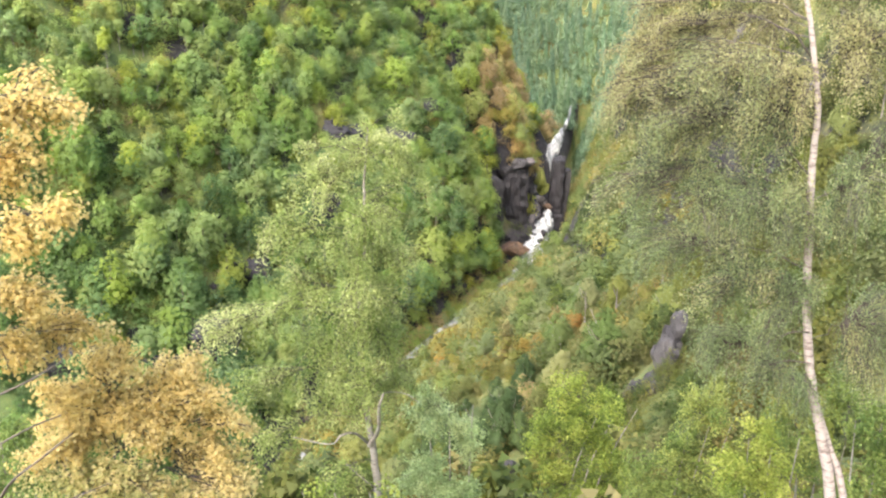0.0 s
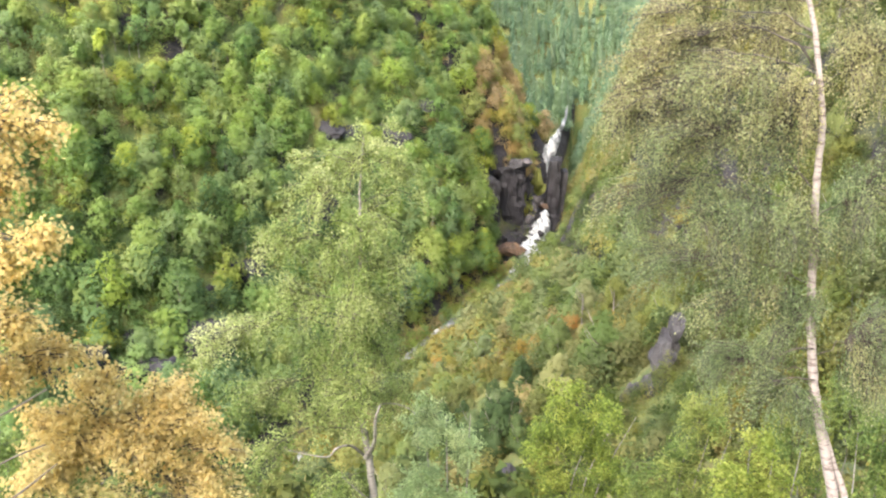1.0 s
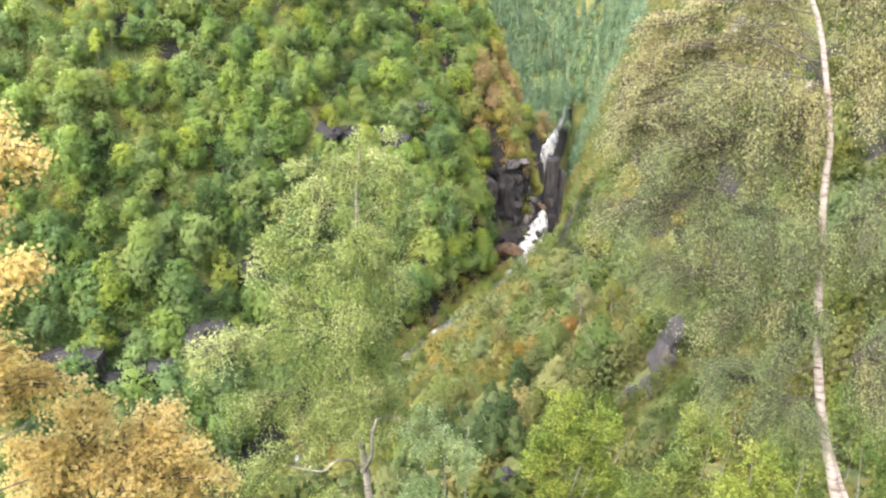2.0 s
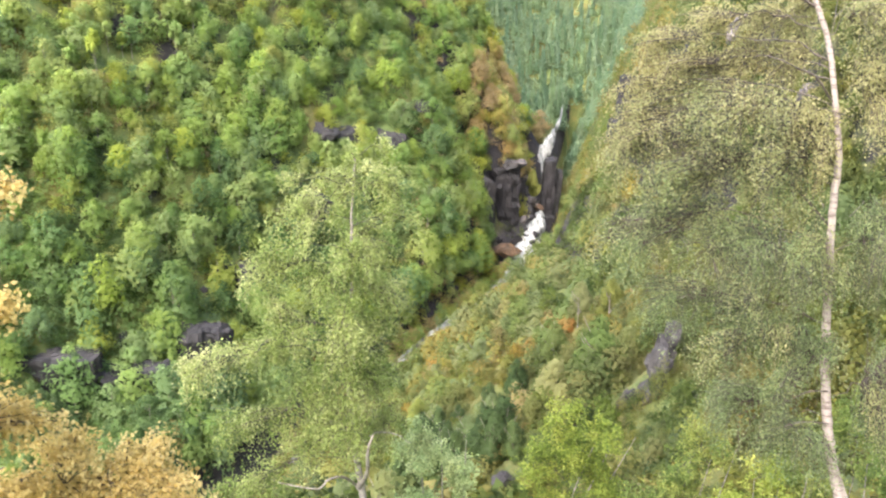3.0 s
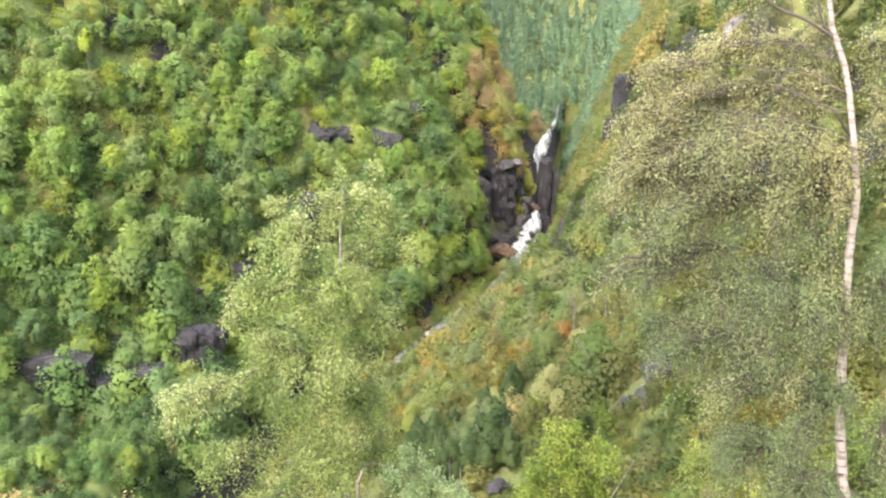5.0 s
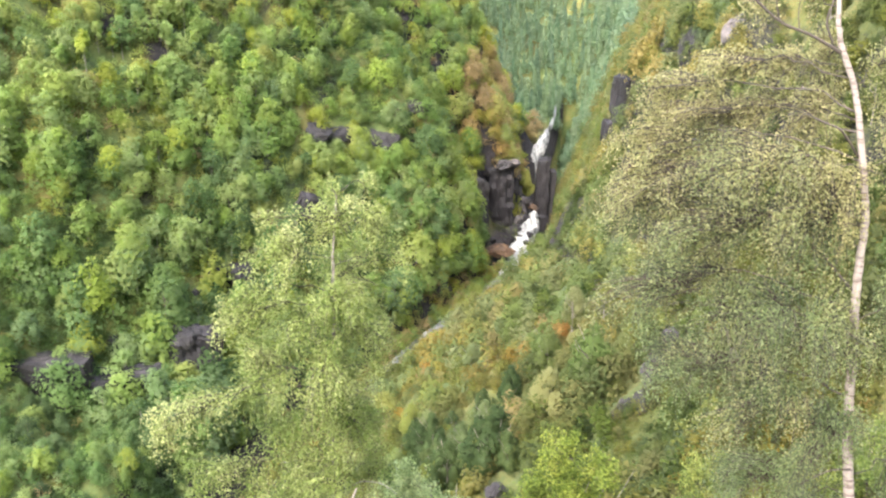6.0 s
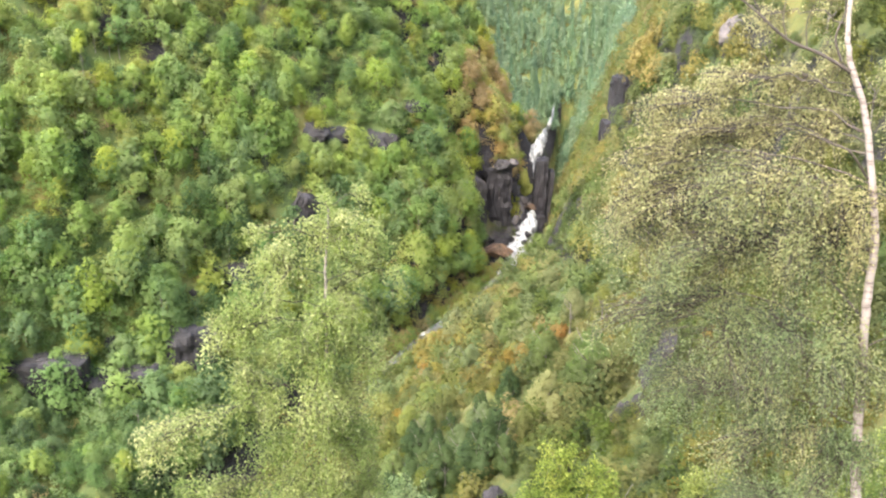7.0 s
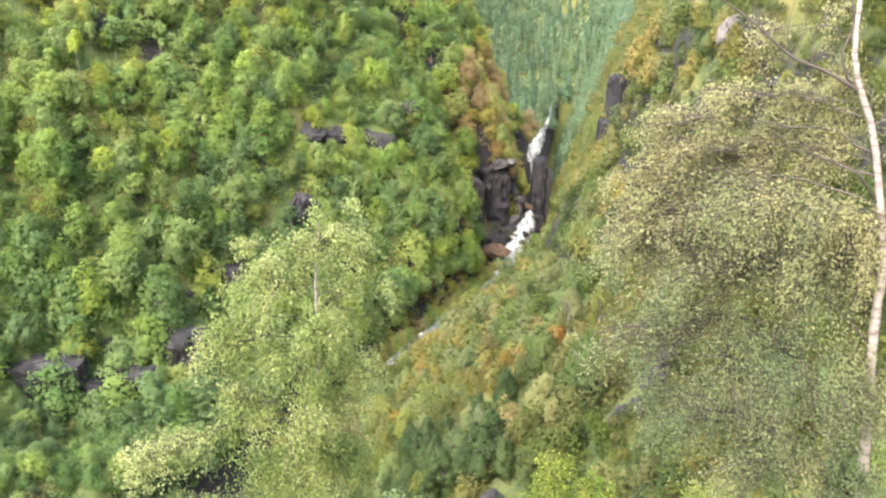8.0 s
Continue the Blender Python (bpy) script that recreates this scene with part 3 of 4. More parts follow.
FACES = [
    ((16.7, 198.4, 47.0), (3.5, 3.2, 9.8), ROCK, DARK, 0.08, 0.03, 6),
    ((10.6, 193.0, 48.6), (2.8, 2.8, 6.4), ROCK_MID, "grey rock shoulder beside the waterfall gorge", 0.3, 0.1, 5),
    ((4.4, 189.6, 55.4), (2.6, 2.4, 4.4), ROCK, DARK, 0.2, 0.1, 4),
    ((27.9, 208.0, 47.6), (1.7, 3.0, 9.0), ROCK, "tall dark rock pillar beside the waterfall", -0.1, 0.05, 5),
    ((30.0, 209.5, 45.4), (0.9, 2.4, 8.0), ROCK_MID, "grey rock pillar beside the waterfall", 0.0, 0.1, 4),
    ((27.2, 202.6, 40.4), (1.4, 1.6, 2.8), ROCK, DARK, 0.3, 0.1, 0),
    ((-53.6, 110.8, 45.4), (7.6, 2.6, 4.4), ROCK, DARK, 0.1, 0.04, 3.5),
    ((-45.6, 112.4, 43.4), (4.4, 2.6, 3.0), ROCK, DARK, 0.25, 0.12, 2.5),
    ((-40.6, 114.2, 41.9), (3.2, 2.4, 4.4), ROCK, DARK, 0.2, -0.05, 3),
    ((-35.2, 121.6, 43.2), (4.4, 3.0, 6.2), ROCK, DARK, 0.3, 0.08, 3.5),
    ((-22.0, 149.8, 58.0), (2.6, 2.4, 4.4), ROCK, LEDGE, 0.3, 0.45, 4),
    ((-33.1, 137.0, 50.4), (4.2, 2.8, 3.6), ROCK, LEDGE, 0.2, 0.1, 3.6),
    ((31.0, 137.4, 79.0), (1.7, 2.8, 5.4), ROCK, "dark cliff edge on the gorge rim", 0.2, 0.05, 4),
    ((29.4, 139.4, 72.4), (1.5, 2.6, 4.8), ROCK, "dark cliff edge on the gorge rim", 0.0, 0.05, 3),
]
for i, (place, size, mat, label, turn, lean, clear) in enumerate(FACES):
    cliff_block(place, size, mat, label, turn, 300 + i, lean)
    if clear:
        CLEARINGS.append((place[0], place[1], clear))


# ---- woods on the valley sides ----
def wood_crown(rng, height, radius, count, leaf, low=0.06):
    """Leaf clumps of one small birch: many uneven billows over an egg-shaped crown, with gaps between them."""
    lobes = []
    for k in range(rng.integers(14, 20)):
        t = rng.uniform(low + 0.1, 0.95)
        reach = radius * max(0.15, math.sin(math.pi * min(1.0, t ** 0.85)) ** 0.7) * rng.uniform(0.35, 0.78)
        a = rng.uniform(0, 6.283)
        lobes.append((reach * math.cos(a), reach * math.sin(a), t * height, radius * rng.uniform(0.22, 0.42)))
    lobes.append((0, 0, height * 0.92, radius * 0.3))
    lobes = np.array(lobes)
    size = lobes[:, 3] ** 2
    pick = rng.choice(len(lobes), size=count, p=size / size.sum())
    d = unit(rng.normal(size=(count, 3)) + (0, 0, 0.3))
    pts = lobes[pick, :3] + d * (lobes[pick, 3] * rng.uniform(0.62, 1.15, count))[:, None] * (1, 1, 1.25)
    mass = unit((pts - (0, 0, height * 0.45)) * (1, 1, 0.8))
    return leaf_sprays(pts, leaf, rng, unit(0.7 * d + 0.7 * mass + (0, 0, 0.5)))


def wood_trunk(rng, height):
    lean = rng.uniform(-0.08, 0.08, 2) * height
    line = smooth_line([(0, 0, -0.6), (lean[0] * 0.3, lean[1] * 0.3, height * 0.35), (lean[0], lean[1], height * 0.9)], 3)
    pieces = [tube(line, np.linspace(0.11, 0.02, len(line)), 5)]
    for k in range(4):
        z = height * rng.uniform(0.3, 0.7)
        a = rng.uniform(0, 6.283)
        b = np.array((lean[0] * z / height, lean[1] * z / height, z))
        pieces.append(tube([b, b + np.array((math.cos(a) * 0.5, math.sin(a) * 0.5, 0.5)), b + np.array((math.cos(a) * 1.0, math.sin(a) * 1.0, 1.3))], (0.045, 0.03, 0.012), 4))
    return joined(pieces)


def spruce_crown(rng, height, radius, count, leaf):
    t = rng.uniform(0.08, 1, count) ** 0.8
    a = rng.uniform(0, 6.283, count)
    tier = 0.72 + 0.28 * np.cos(t * 40)
    r = radius * (1 - t) * tier * rng.uniform(0.45, 1.0, count) + 0.05
    p = np.stack([r * np.cos(a), r * np.sin(a), t * height - r * 0.25], 1)
    return leaf_sprays(p, leaf, rng, unit(np.stack([np.cos(a), np.sin(a), np.full(count, 0.5)], 1)))


def slope_spots(xr, yr, sx, sy, seed, keep=1.0, clear=1.0, tall=True):
    """Uneven spots on the ground within a stretch of the plan, clear of the stream and the bare rocks."""
    rng = np.random.default_rng(seed)
    gx, gy = np.meshgrid(np.arange(*xr, sx), np.arange(*yr, sy * 0.25))
    x = gx.ravel() + rng.uniform(-0.5, 0.5, gx.size) * sx
    y = gy.ravel() + rng.uniform(-0.5, 0.5, gx.size) * sy * 0.25
    z = ground_height(x, y)
    steep = np.hypot(ground_height(x + 0.5, y) - z, ground_height(x, y + 0.5) - z) * 2
    keep = keep * np.minimum(1, 0.25 * np.sqrt(1 + steep * steep))
    ok = (np.abs(x - stream_x(y)) > np.where(y > 268, 0.0, np.where(y > 176, 5.0, np.where(y < 132, 4.6, 2.5)))) & (rng.uniform(size=x.size) < keep)
    ok &= ~((y > 163) & (y < 225) & (x > stream_x(y)) & (x < stream_x(y) + 4.2))  # bare rock side of the falls
    ok &= np.abs(x - 0.02 * y) < 0.53 * y + 5
    if tall:
        ok &= ~((y > 125) & (y <= 163) & (x > 18.5) & (x < 24.5))  # only low shrubs on the narrow crest
        ok &= ~((y > 36) & (y < 44.5) & (x > 8.6 + 0.5 * (y - 40)) & (x < 13.4))  # and under the crag
    ok &= ~((y > 183) & (y < 199) & (x > np.where(y < 194, 7.8, 11.5)) & (x < stream_x(y)))  # bare foot of the rock face
    for cx, cy, r in CLEARINGS:
        ok &= ~((np.abs(x - cx) < r * 0.7) & (y > cy - r * 1.05 * clear) & (y < cy + 1.2))
    return x[ok], y[ok]


rng = np.random.default_rng(7)
BIRCHES = []
for k in range(8):
    h = rng.uniform(4.6, 6.4)
    BIRCHES.append((wood_crown(rng, h, rng.uniform(2.9, 3.7), 960, 0.42), wood_trunk(rng, h)))
BUSHES = [wood_crown(rng, rng.uniform(1.5, 2.4), rng.uniform(1.0, 1.5), 360, 0.2, 0.0) for k in range(5)]
for k in range(2):
    BIRCHES.append((wood_crown(rng, 8.0, 2.0, 420, 0.56, 0.5), wood_trunk(rng, 8.0)))
FINE_BUSHES = [wood_crown(rng, rng.uniform(1.5, 2.4), rng.uniform(1.0, 1.5), 640, 0.142, 0.0) for k in range(5)]
SPRUCES = [spruce_crown(rng, rng.uniform(8, 11), rng.uniform(1.7, 2.3), 620, 0.7) for k in range(4)]

# single birches on the nearest stretch of the far bank, the rest as one wood
wx, wy = slope_spots((-100, 62), (74, 240), 3.0, 3.7, 11, 1.0)
in_left = wx < stream_x(wy)
steep_right = (~in_left) & (wx > stream_x(wy) + 6) & ((wy > 118) | ((wy > 100) & (wx % 3.1 < 1.6)) | ((wy > 74) & (wy < 100) & (wx % 5.3 < 1.5)))
keep = ((in_left & (wy > 88)) | steep_right) & (wx > -0.52 * wy - 8) & (ground_height(wx, wy) < 108)
wx, wy = wx[keep], wy[keep]
wz = ground_height(wx, wy)
near_bank = (wx > -62) & (wx < 4) & (wx < stream_x(wy)) & (wy < np.interp(wx, [-62, -40, 0], [124, 138, 172]))
picked = np.flatnonzero(near_bank)[:285]
singles = set(picked.tolist())
PROTO = []
for k, ((cv, cf, cn), (tv, tf)) in enumerate(BIRCHES[:8]):
    tree = empty("birch_tree", (0, 0, 0))
    mesh_object("crown", cv, cf, WOODS, np.full(len(cv), (0.0, 0.34, 0.28, 0.42, 0.02, 0.22, 0.16, 0.36)[k]), parent=tree, normals=cn)
    mesh_object("trunk", tv, tf, GREY_BARK, smooth=True, parent=tree)
    tagged(tree, ("green", "dark green", "yellowish green", "fresh green")[k % 4] + " birch tree on the steep rocky bank", "tree", "birches on the far bank")
    PROTO.append(tree)
used = 0
cv_all, tv_all, tints = [], [], []
side_all, side_tints = [], []
for i in range(len(wx)):
    k, a, s = rng.integers(8), rng.uniform(0, 6.283), rng.uniform(0.6, 1.12) * np.interp(wz[i], [45, 60, 85], [1.1, 1.0, 0.85])
    place = (wx[i], wy[i], wz[i] - 0.3)
    if wx[i] > stream_x(wy[i]):
        s *= 0.72
    elif wy[i] < 107 and wx[i] < -34:
        s *= 0.55
    if i in singles:
        m = Matrix.Translation(place) @ Matrix.Rotation(a, 4, "Z")
        if used < 8:
            tree = PROTO[used]
            tree.matrix_basis = m
        else:
            # low on the left bank most trees take a dark tint as painted shade
            shade_tint = wy[i] < 121 and wx[i] < -30 and rng.uniform() < 0.75
            tree = copy_thing(PROTO[4 * (k % 2) if shade_tint else k], m)
        tree.scale = (s, s, s * rng.uniform(0.9, 1.15))
        used += 1
        continue
    sc = (s, s, s * rng.uniform(0.9, 1.15))
    if wz[i] > 80 and -56 < wx[i] < -36 and i % 4 == 0:
        k = 8 + i % 8 // 4
    if wx[i] > stream_x(wy[i]):
        v, f, nv = BIRCHES[k][0]
        n = len(f) * 3 // 5
        side_all.append(turned((v[: 3 * n], f[:n], nv[: 3 * n]), a, sc, place))
        side_tints.append(np.full(len(side_all[-1][0]), rng.uniform(0.1, 0.9)))
        continue
    cv_all.append(turned(BIRCHES[k][0], a, sc, place)), tv_all.append(turned(BIRCHES[k][1], a, sc, place))
    flank = wy[i] > 196 and wx[i] > stream_x(wy[i]) - 17
    # same painted shade for the trees joined into the wood
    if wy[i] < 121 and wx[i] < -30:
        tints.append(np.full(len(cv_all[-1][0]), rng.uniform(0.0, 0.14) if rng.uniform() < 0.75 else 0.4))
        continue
    tints.append(np.full(len(cv_all[-1][0]), rng.uniform(0.6, 1.25) if flank and rng.uniform() < 0.75 else float(np.clip(rng.normal(0.33, 0.17), 0.0, 0.8))))
# saplings and undershrub fill the gaps between the trees, rusty near the falls
ux, uy = slope_spots((-95, 35), (90, 225), 2.0, 2.5, 15, 1.0, 0.2)
under = (ux < stream_x(uy)) & (ux > -0.52 * uy - 6)
ux, uy = ux[under], uy[under]
uz = ground_height(ux, uy)
for i in range(len(ux)):
    if uz[i] > 104:
        continue
    v, f, nv = BIRCHES[rng.integers(8)][0]
    s, n = rng.uniform(0.28, 0.52), len(f) // 4
    cv_all.append(turned((v[: 3 * n], f[:n], nv[: 3 * n]), rng.uniform(0, 6.283), (s * 1.25, s * 1.25, s * 0.8), (ux[i], uy[i], uz[i] - 0.25)))
    rusty = ux[i] > -3 and uy[i] > 158 and rng.uniform() < 0.5
    # undershrub of the low bank is tinted darker for shade as well
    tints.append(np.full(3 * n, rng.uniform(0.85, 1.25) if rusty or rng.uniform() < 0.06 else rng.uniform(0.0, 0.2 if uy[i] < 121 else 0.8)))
# shrubs leaning together over the stream
for k in range(330):
    y = rng.uniform(122, 180)
    x = float(stream_x(y)) + rng.normal(0, 2.2)
    v, f, nv = BIRCHES[rng.integers(8)][0]
    s, n = rng.uniform(0.3, 0.55), len(f) * 2 // 5
    cv_all.append(turned((v[: 3 * n], f[:n], nv[: 3 * n]), rng.uniform(0, 6.283), (s * 1.3, s * 1.3, s), (x, y, float(ground_height(x, y)) - 0.25)))
    tints.append(np.full(3 * n, rng.uniform(0.75, 1.2) if rng.uniform() < 0.3 else rng.uniform(0.1, 0.7)))
# ferns and shoots over the bare steps
for xr, yr in (((-66, -24), (98, 134)), ((-22, 2), (170, 188))):
    for x, y in zip(*slope_spots(xr, yr, 1.2, 1.3, 25, 1.0, 0.15)):
        v, f, nv = BIRCHES[rng.integers(8)][0]
        s, n = rng.uniform(0.16, 0.3), len(f) // 3
        cv_all.append(turned((v[: 3 * n], f[:n], nv[: 3 * n]), rng.uniform(0, 6.283), (s * 1.6, s * 1.6, s), (x, y, float(ground_height(x, y)) - 0.3)))
        # low tints put the shade of the steps into the leaf colour
        tints.append(np.full(3 * n, rng.uniform(-0.1, 0.3)))
wood = empty("birch_wood", (0, 0, 0))
tagged(wood, "dense green birch wood covering the steep valley side", "forest", kind="stuff")
v, f, nv = joined(cv_all)
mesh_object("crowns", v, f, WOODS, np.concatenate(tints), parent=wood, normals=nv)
mesh_object("trunks", *joined(tv_all), GREY_BARK, smooth=True, parent=wood)

for x, y in zip(*slope_spots((45, 110), (70, 262), 5.2, 7.0, 13, 1.0)):
    if x > stream_x(y) + 8:
        v, f, nv = BIRCHES[rng.integers(8)][0]
        n, s = len(f) * 2 // 5, rng.uniform(0.6, 1.0)
        side_all.append(turned((v[: 3 * n], f[:n], nv[: 3 * n]), rng.uniform(0, 6.283), (s, s, s), (x, y, float(ground_height(x, y)) - 0.3)))
        side_tints.append(np.full(3 * n, rng.uniform(0.1, 1.0)))
v, f, nv = joined(side_all)
tagged(mesh_object("scrub_wood", v, f, SPUR_LEAVES, np.concatenate(side_tints), normals=nv), "olive green birch scrub on the gorge wall", "forest", kind="stuff")

# young birches with fine crowns on the near end of the heath spur
FINE = [(wood_crown(rng, h, r, 4200, 0.145), wood_trunk(rng, h)) for h, r in ((4.2, 1.5), (3.6, 1.4), (4.8, 1.6))]
sx_, sy_ = slope_spots((-8, 46), (34, 92), 4.6, 6.4, 19, 0.9)
side_ok = (sy_ > 40) | (sx_ > 10)
side_ok &= (sy_ < 76) | (sx_ > 0.3 * sy_)
sx_, sy_ = sx_[side_ok], sy_[side_ok]
SPUR_TREES = []
for x, y in zip(sx_, sy_):
    if not -0.13 * y - 1 < x < 0.56 * y + 3:
        continue
    m = Matrix.Translation((x, y, float(ground_height(x, y)) - 0.2)) @ Matrix.Rotation(rng.uniform(0, 6.283), 4, "Z")
    s = rng.uniform(0.55, 1.1)
    if len(SPUR_TREES) < 3:
        (cv, cf, cn), (tv, tf) = FINE[len(SPUR_TREES)]
        tree = empty("birch_sapling", (0, 0, 0))
        mesh_object("crown", cv, cf, SPUR_LEAVES, np.full(len(cv), 0.1 + 0.2 * len(SPUR_TREES)), parent=tree, normals=cn)
        mesh_object("trunk", tv, tf, GREY_BARK, smooth=True, parent=tree)
        tagged(tree, "young bluish green birch on the heath spur", "tree", "young birches on the spur")
        tree.matrix_basis = m
    else:
        tree = copy_thing(SPUR_TREES[rng.integers(3)], m)
    tree.scale = (s, s, s)
    SPUR_TREES.append(tree)

# autumn birches on the cliff rim
for k, (x, y, s) in enumerate(((31.6, 128.5, 1.0), (31.4, 118.0, 0.85), (33.4, 126.5, 0.8))):
    (cv, cf, cn), (tv, tf) = BIRCHES[k]
    tree = empty("birch_tree", (x, y, float(ground_height(x, y)) - 0.3))
    tree.scale = (s, s, s)
    mesh_object("crown", cv, cf, LEAF_OCHRE, np.full(len(cv), 0.35), parent=tree, normals=cn)
    mesh_object("trunk", tv, tf, GREY_BARK, smooth=True, parent=tree)
    tagged(tree, "ochre yellow autumn birch on the cliff rim", "tree", "autumn birches on the rim")

# far ravine: taller spruce and birch, all in the colour that holds the haze
fx, fy = slope_spots((0, 140), (250, 430), 3.3, 4.2, 12, 1.0)
in_ravine = (fx > 0.04 * fy) & (fx < 0.3 * fy)
fx, fy = fx[in_ravine], fy[in_ravine]
fz = ground_height(fx, fy)
pieces, tints = [], []
for i in range(len(fx)):
    s, a = rng.uniform(0.7, 1.15), rng.uniform(0, 6.283)
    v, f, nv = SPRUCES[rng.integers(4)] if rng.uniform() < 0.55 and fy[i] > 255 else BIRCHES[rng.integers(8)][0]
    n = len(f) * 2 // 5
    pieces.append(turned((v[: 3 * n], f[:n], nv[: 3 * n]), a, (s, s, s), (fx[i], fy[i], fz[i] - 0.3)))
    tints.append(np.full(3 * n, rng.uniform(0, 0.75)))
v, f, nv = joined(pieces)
tagged(mesh_object("spruce_wood", v, f, RAVINE_HAZE, np.concatenate(tints), normals=nv), "mixed wood in the far ravine, haze painted into its bluish green", "forest", kind="stuff")

# dark green saplings added in the gully below the spur, standing in for its shadowed hollows
GULLY = []
for k in range(64):
    y = rng.uniform(41, 68)
    x, s = rng.uniform(-0.05 * y, 0.105 * y), rng.uniform(0.4, 0.85)
    m = Matrix.Translation((x, y, float(ground_height(x, y)) - 0.2)) @ Matrix.Rotation(rng.uniform(0, 6.283), 4, "Z")
    if k < 2:
        (cv, cf, cn), (tv, tf) = FINE[k]
        tree = empty("alder_sapling", (0, 0, 0))
        mesh_object("crown", cv, cf, LEAF_SHADE, np.full(len(cv), 0.1 + 0.3 * k), parent=tree, normals=cn)
        mesh_object("trunk", tv, tf, GREY_BARK, smooth=True, parent=tree)
        tagged(tree, "leafy sapling, dark green for the shade of the gully below the spur", "tree", "dark saplings in the gully")
        tree.matrix_basis = m
    else:
        tree = copy_thing(GULLY[k % 2], m)
    tree.scale = (s, s, s * 1.2)
    GULLY.append(tree)

# heath shrubs over the spur and between the trees
hx, hy = slope_spots((-40, 60), (76, 164), 2.1, 2.9, 14, 1.0, 0.6, tall=False)
h_ok = (hx > stream_x(hy) + 3) & (hx < 0.46 * hy + 4)
nx, ny = slope_spots((-14, 44), (30, 76), 1.45, 1.9, 17, 1.0, 0.5, tall=False)
n_ok = (nx > -0.14 * ny - 2) & (nx < 0.55 * ny + 3) & ~((ny > 38.5) & (ny < 45.5) & (nx > 9.2) & (nx < 14.2))
gully = (ny > 40) & (ny < 68) & (nx > -0.05 * ny) & (nx < 0.105 * ny)
n_ok &= ~gully | (rng.uniform(size=nx.size) < 0.35)
hx, hy = np.concatenate([hx[h_ok], nx[n_ok]]), np.concatenate([hy[h_ok], ny[n_ok]])
tuft_n = 32
RUSTY = [(11, 76, 6), (14, 71, 4), (1, 117, 8), (-3, 100, 7), (4, 44, 2), (9, 92, 5)]
tx = np.concatenate([cx + rng.uniform(-0.75, 0.75, tuft_n if r > 1 else 9) * r for cx, cy, r in CLEARINGS])
ty = np.concatenate([cy - rng.uniform(0.25, 1.15, tuft_n if r > 1 else 9) * r for cx, cy, r in CLEARINGS])
tuft_from = len(hx)
crag_from = tuft_from + len(tx)
kx, ky = rng.uniform(9.2, 14.2, 150), np.concatenate([rng.uniform(38.5, 41.2, 110), rng.uniform(41.2, 43.4, 40)])
tx, ty = np.concatenate([tx, kx]), np.concatenate([ty, ky])
hx, hy = np.concatenate([hx, tx]), np.concatenate([hy, ty])
hz = ground_height(hx, hy)
pieces, tints = [], []
for i in range(len(hx)):
    v, f, nv = FINE_BUSHES[rng.integers(5)] if hy[i] < 76 else BUSHES[rng.integers(5)]
    s = rng.uniform(0.5, 1.1) if rng.uniform() < 0.75 else rng.uniform(1.1, 1.6)
    n = len(f) if hy[i] < 76 else len(f) * 3 // 5
    if i >= tuft_from:
        s, n = (rng.uniform(0.28, 0.6), len(f) // 4) if i < crag_from else (rng.uniform(0.14, 0.42), len(f) // 2)
    pieces.append(turned((v[: 3 * n], f[:n], nv[: 3 * n]), rng.uniform(0, 6.283), (s, s, s * rng.uniform(0.6, 1.1)), (hx[i], hy[i], hz[i] - 0.15)))
    rust = max(math.exp(-((hx[i] - cx) ** 2 + (hy[i] - cy) ** 2) / (r * r)) for cx, cy, r in RUSTY)
    tints.append(np.full(3 * n, np.clip((rng.normal(0.2, 0.08) if hy[i] > 98 and hx[i] > 9 else rng.normal(0.32, 0.14)) + 0.45 * rust * rng.uniform(0.5, 1.2), 0, 0.85)))
v, f, nv = joined(pieces)
tagged(mesh_object("heath_shrubs", v, f, HEATH, np.concatenate(tints), normals=nv), "green and rusty orange heath shrubs on the slope", "shrubs", kind="stuff")


# low plants on the bluff
gx, gy = slope_spots((-16, 22), (4, 34), 1.1, 1.2, 16, 0.95)
gz = ground_height(gx, gy)
PLANTS = [wood_crown(rng, rng.uniform(0.7, 1.2), rng.uniform(0.45, 0.7), 130, 0.17, 0.0) for k in range(4)]
pieces, tints = [], []
for i in range(len(gx)):
    s = rng.uniform(0.6, 1.4)
    pieces.append(turned(PLANTS[rng.integers(4)], rng.uniform(0, 6.283), (s, s, s), (gx[i], gy[i], gz[i] - 0.1)))
    tints.append(np.full(len(pieces[-1][0]), np.clip(rng.normal(0.2, 0.12), 0, 1)))
v, f, nv = joined(pieces)
tagged(mesh_object("undergrowth", v, f, HEATH, np.concatenate(tints), normals=nv), "low green plants covering the bluff", "undergrowth", kind="stuff")


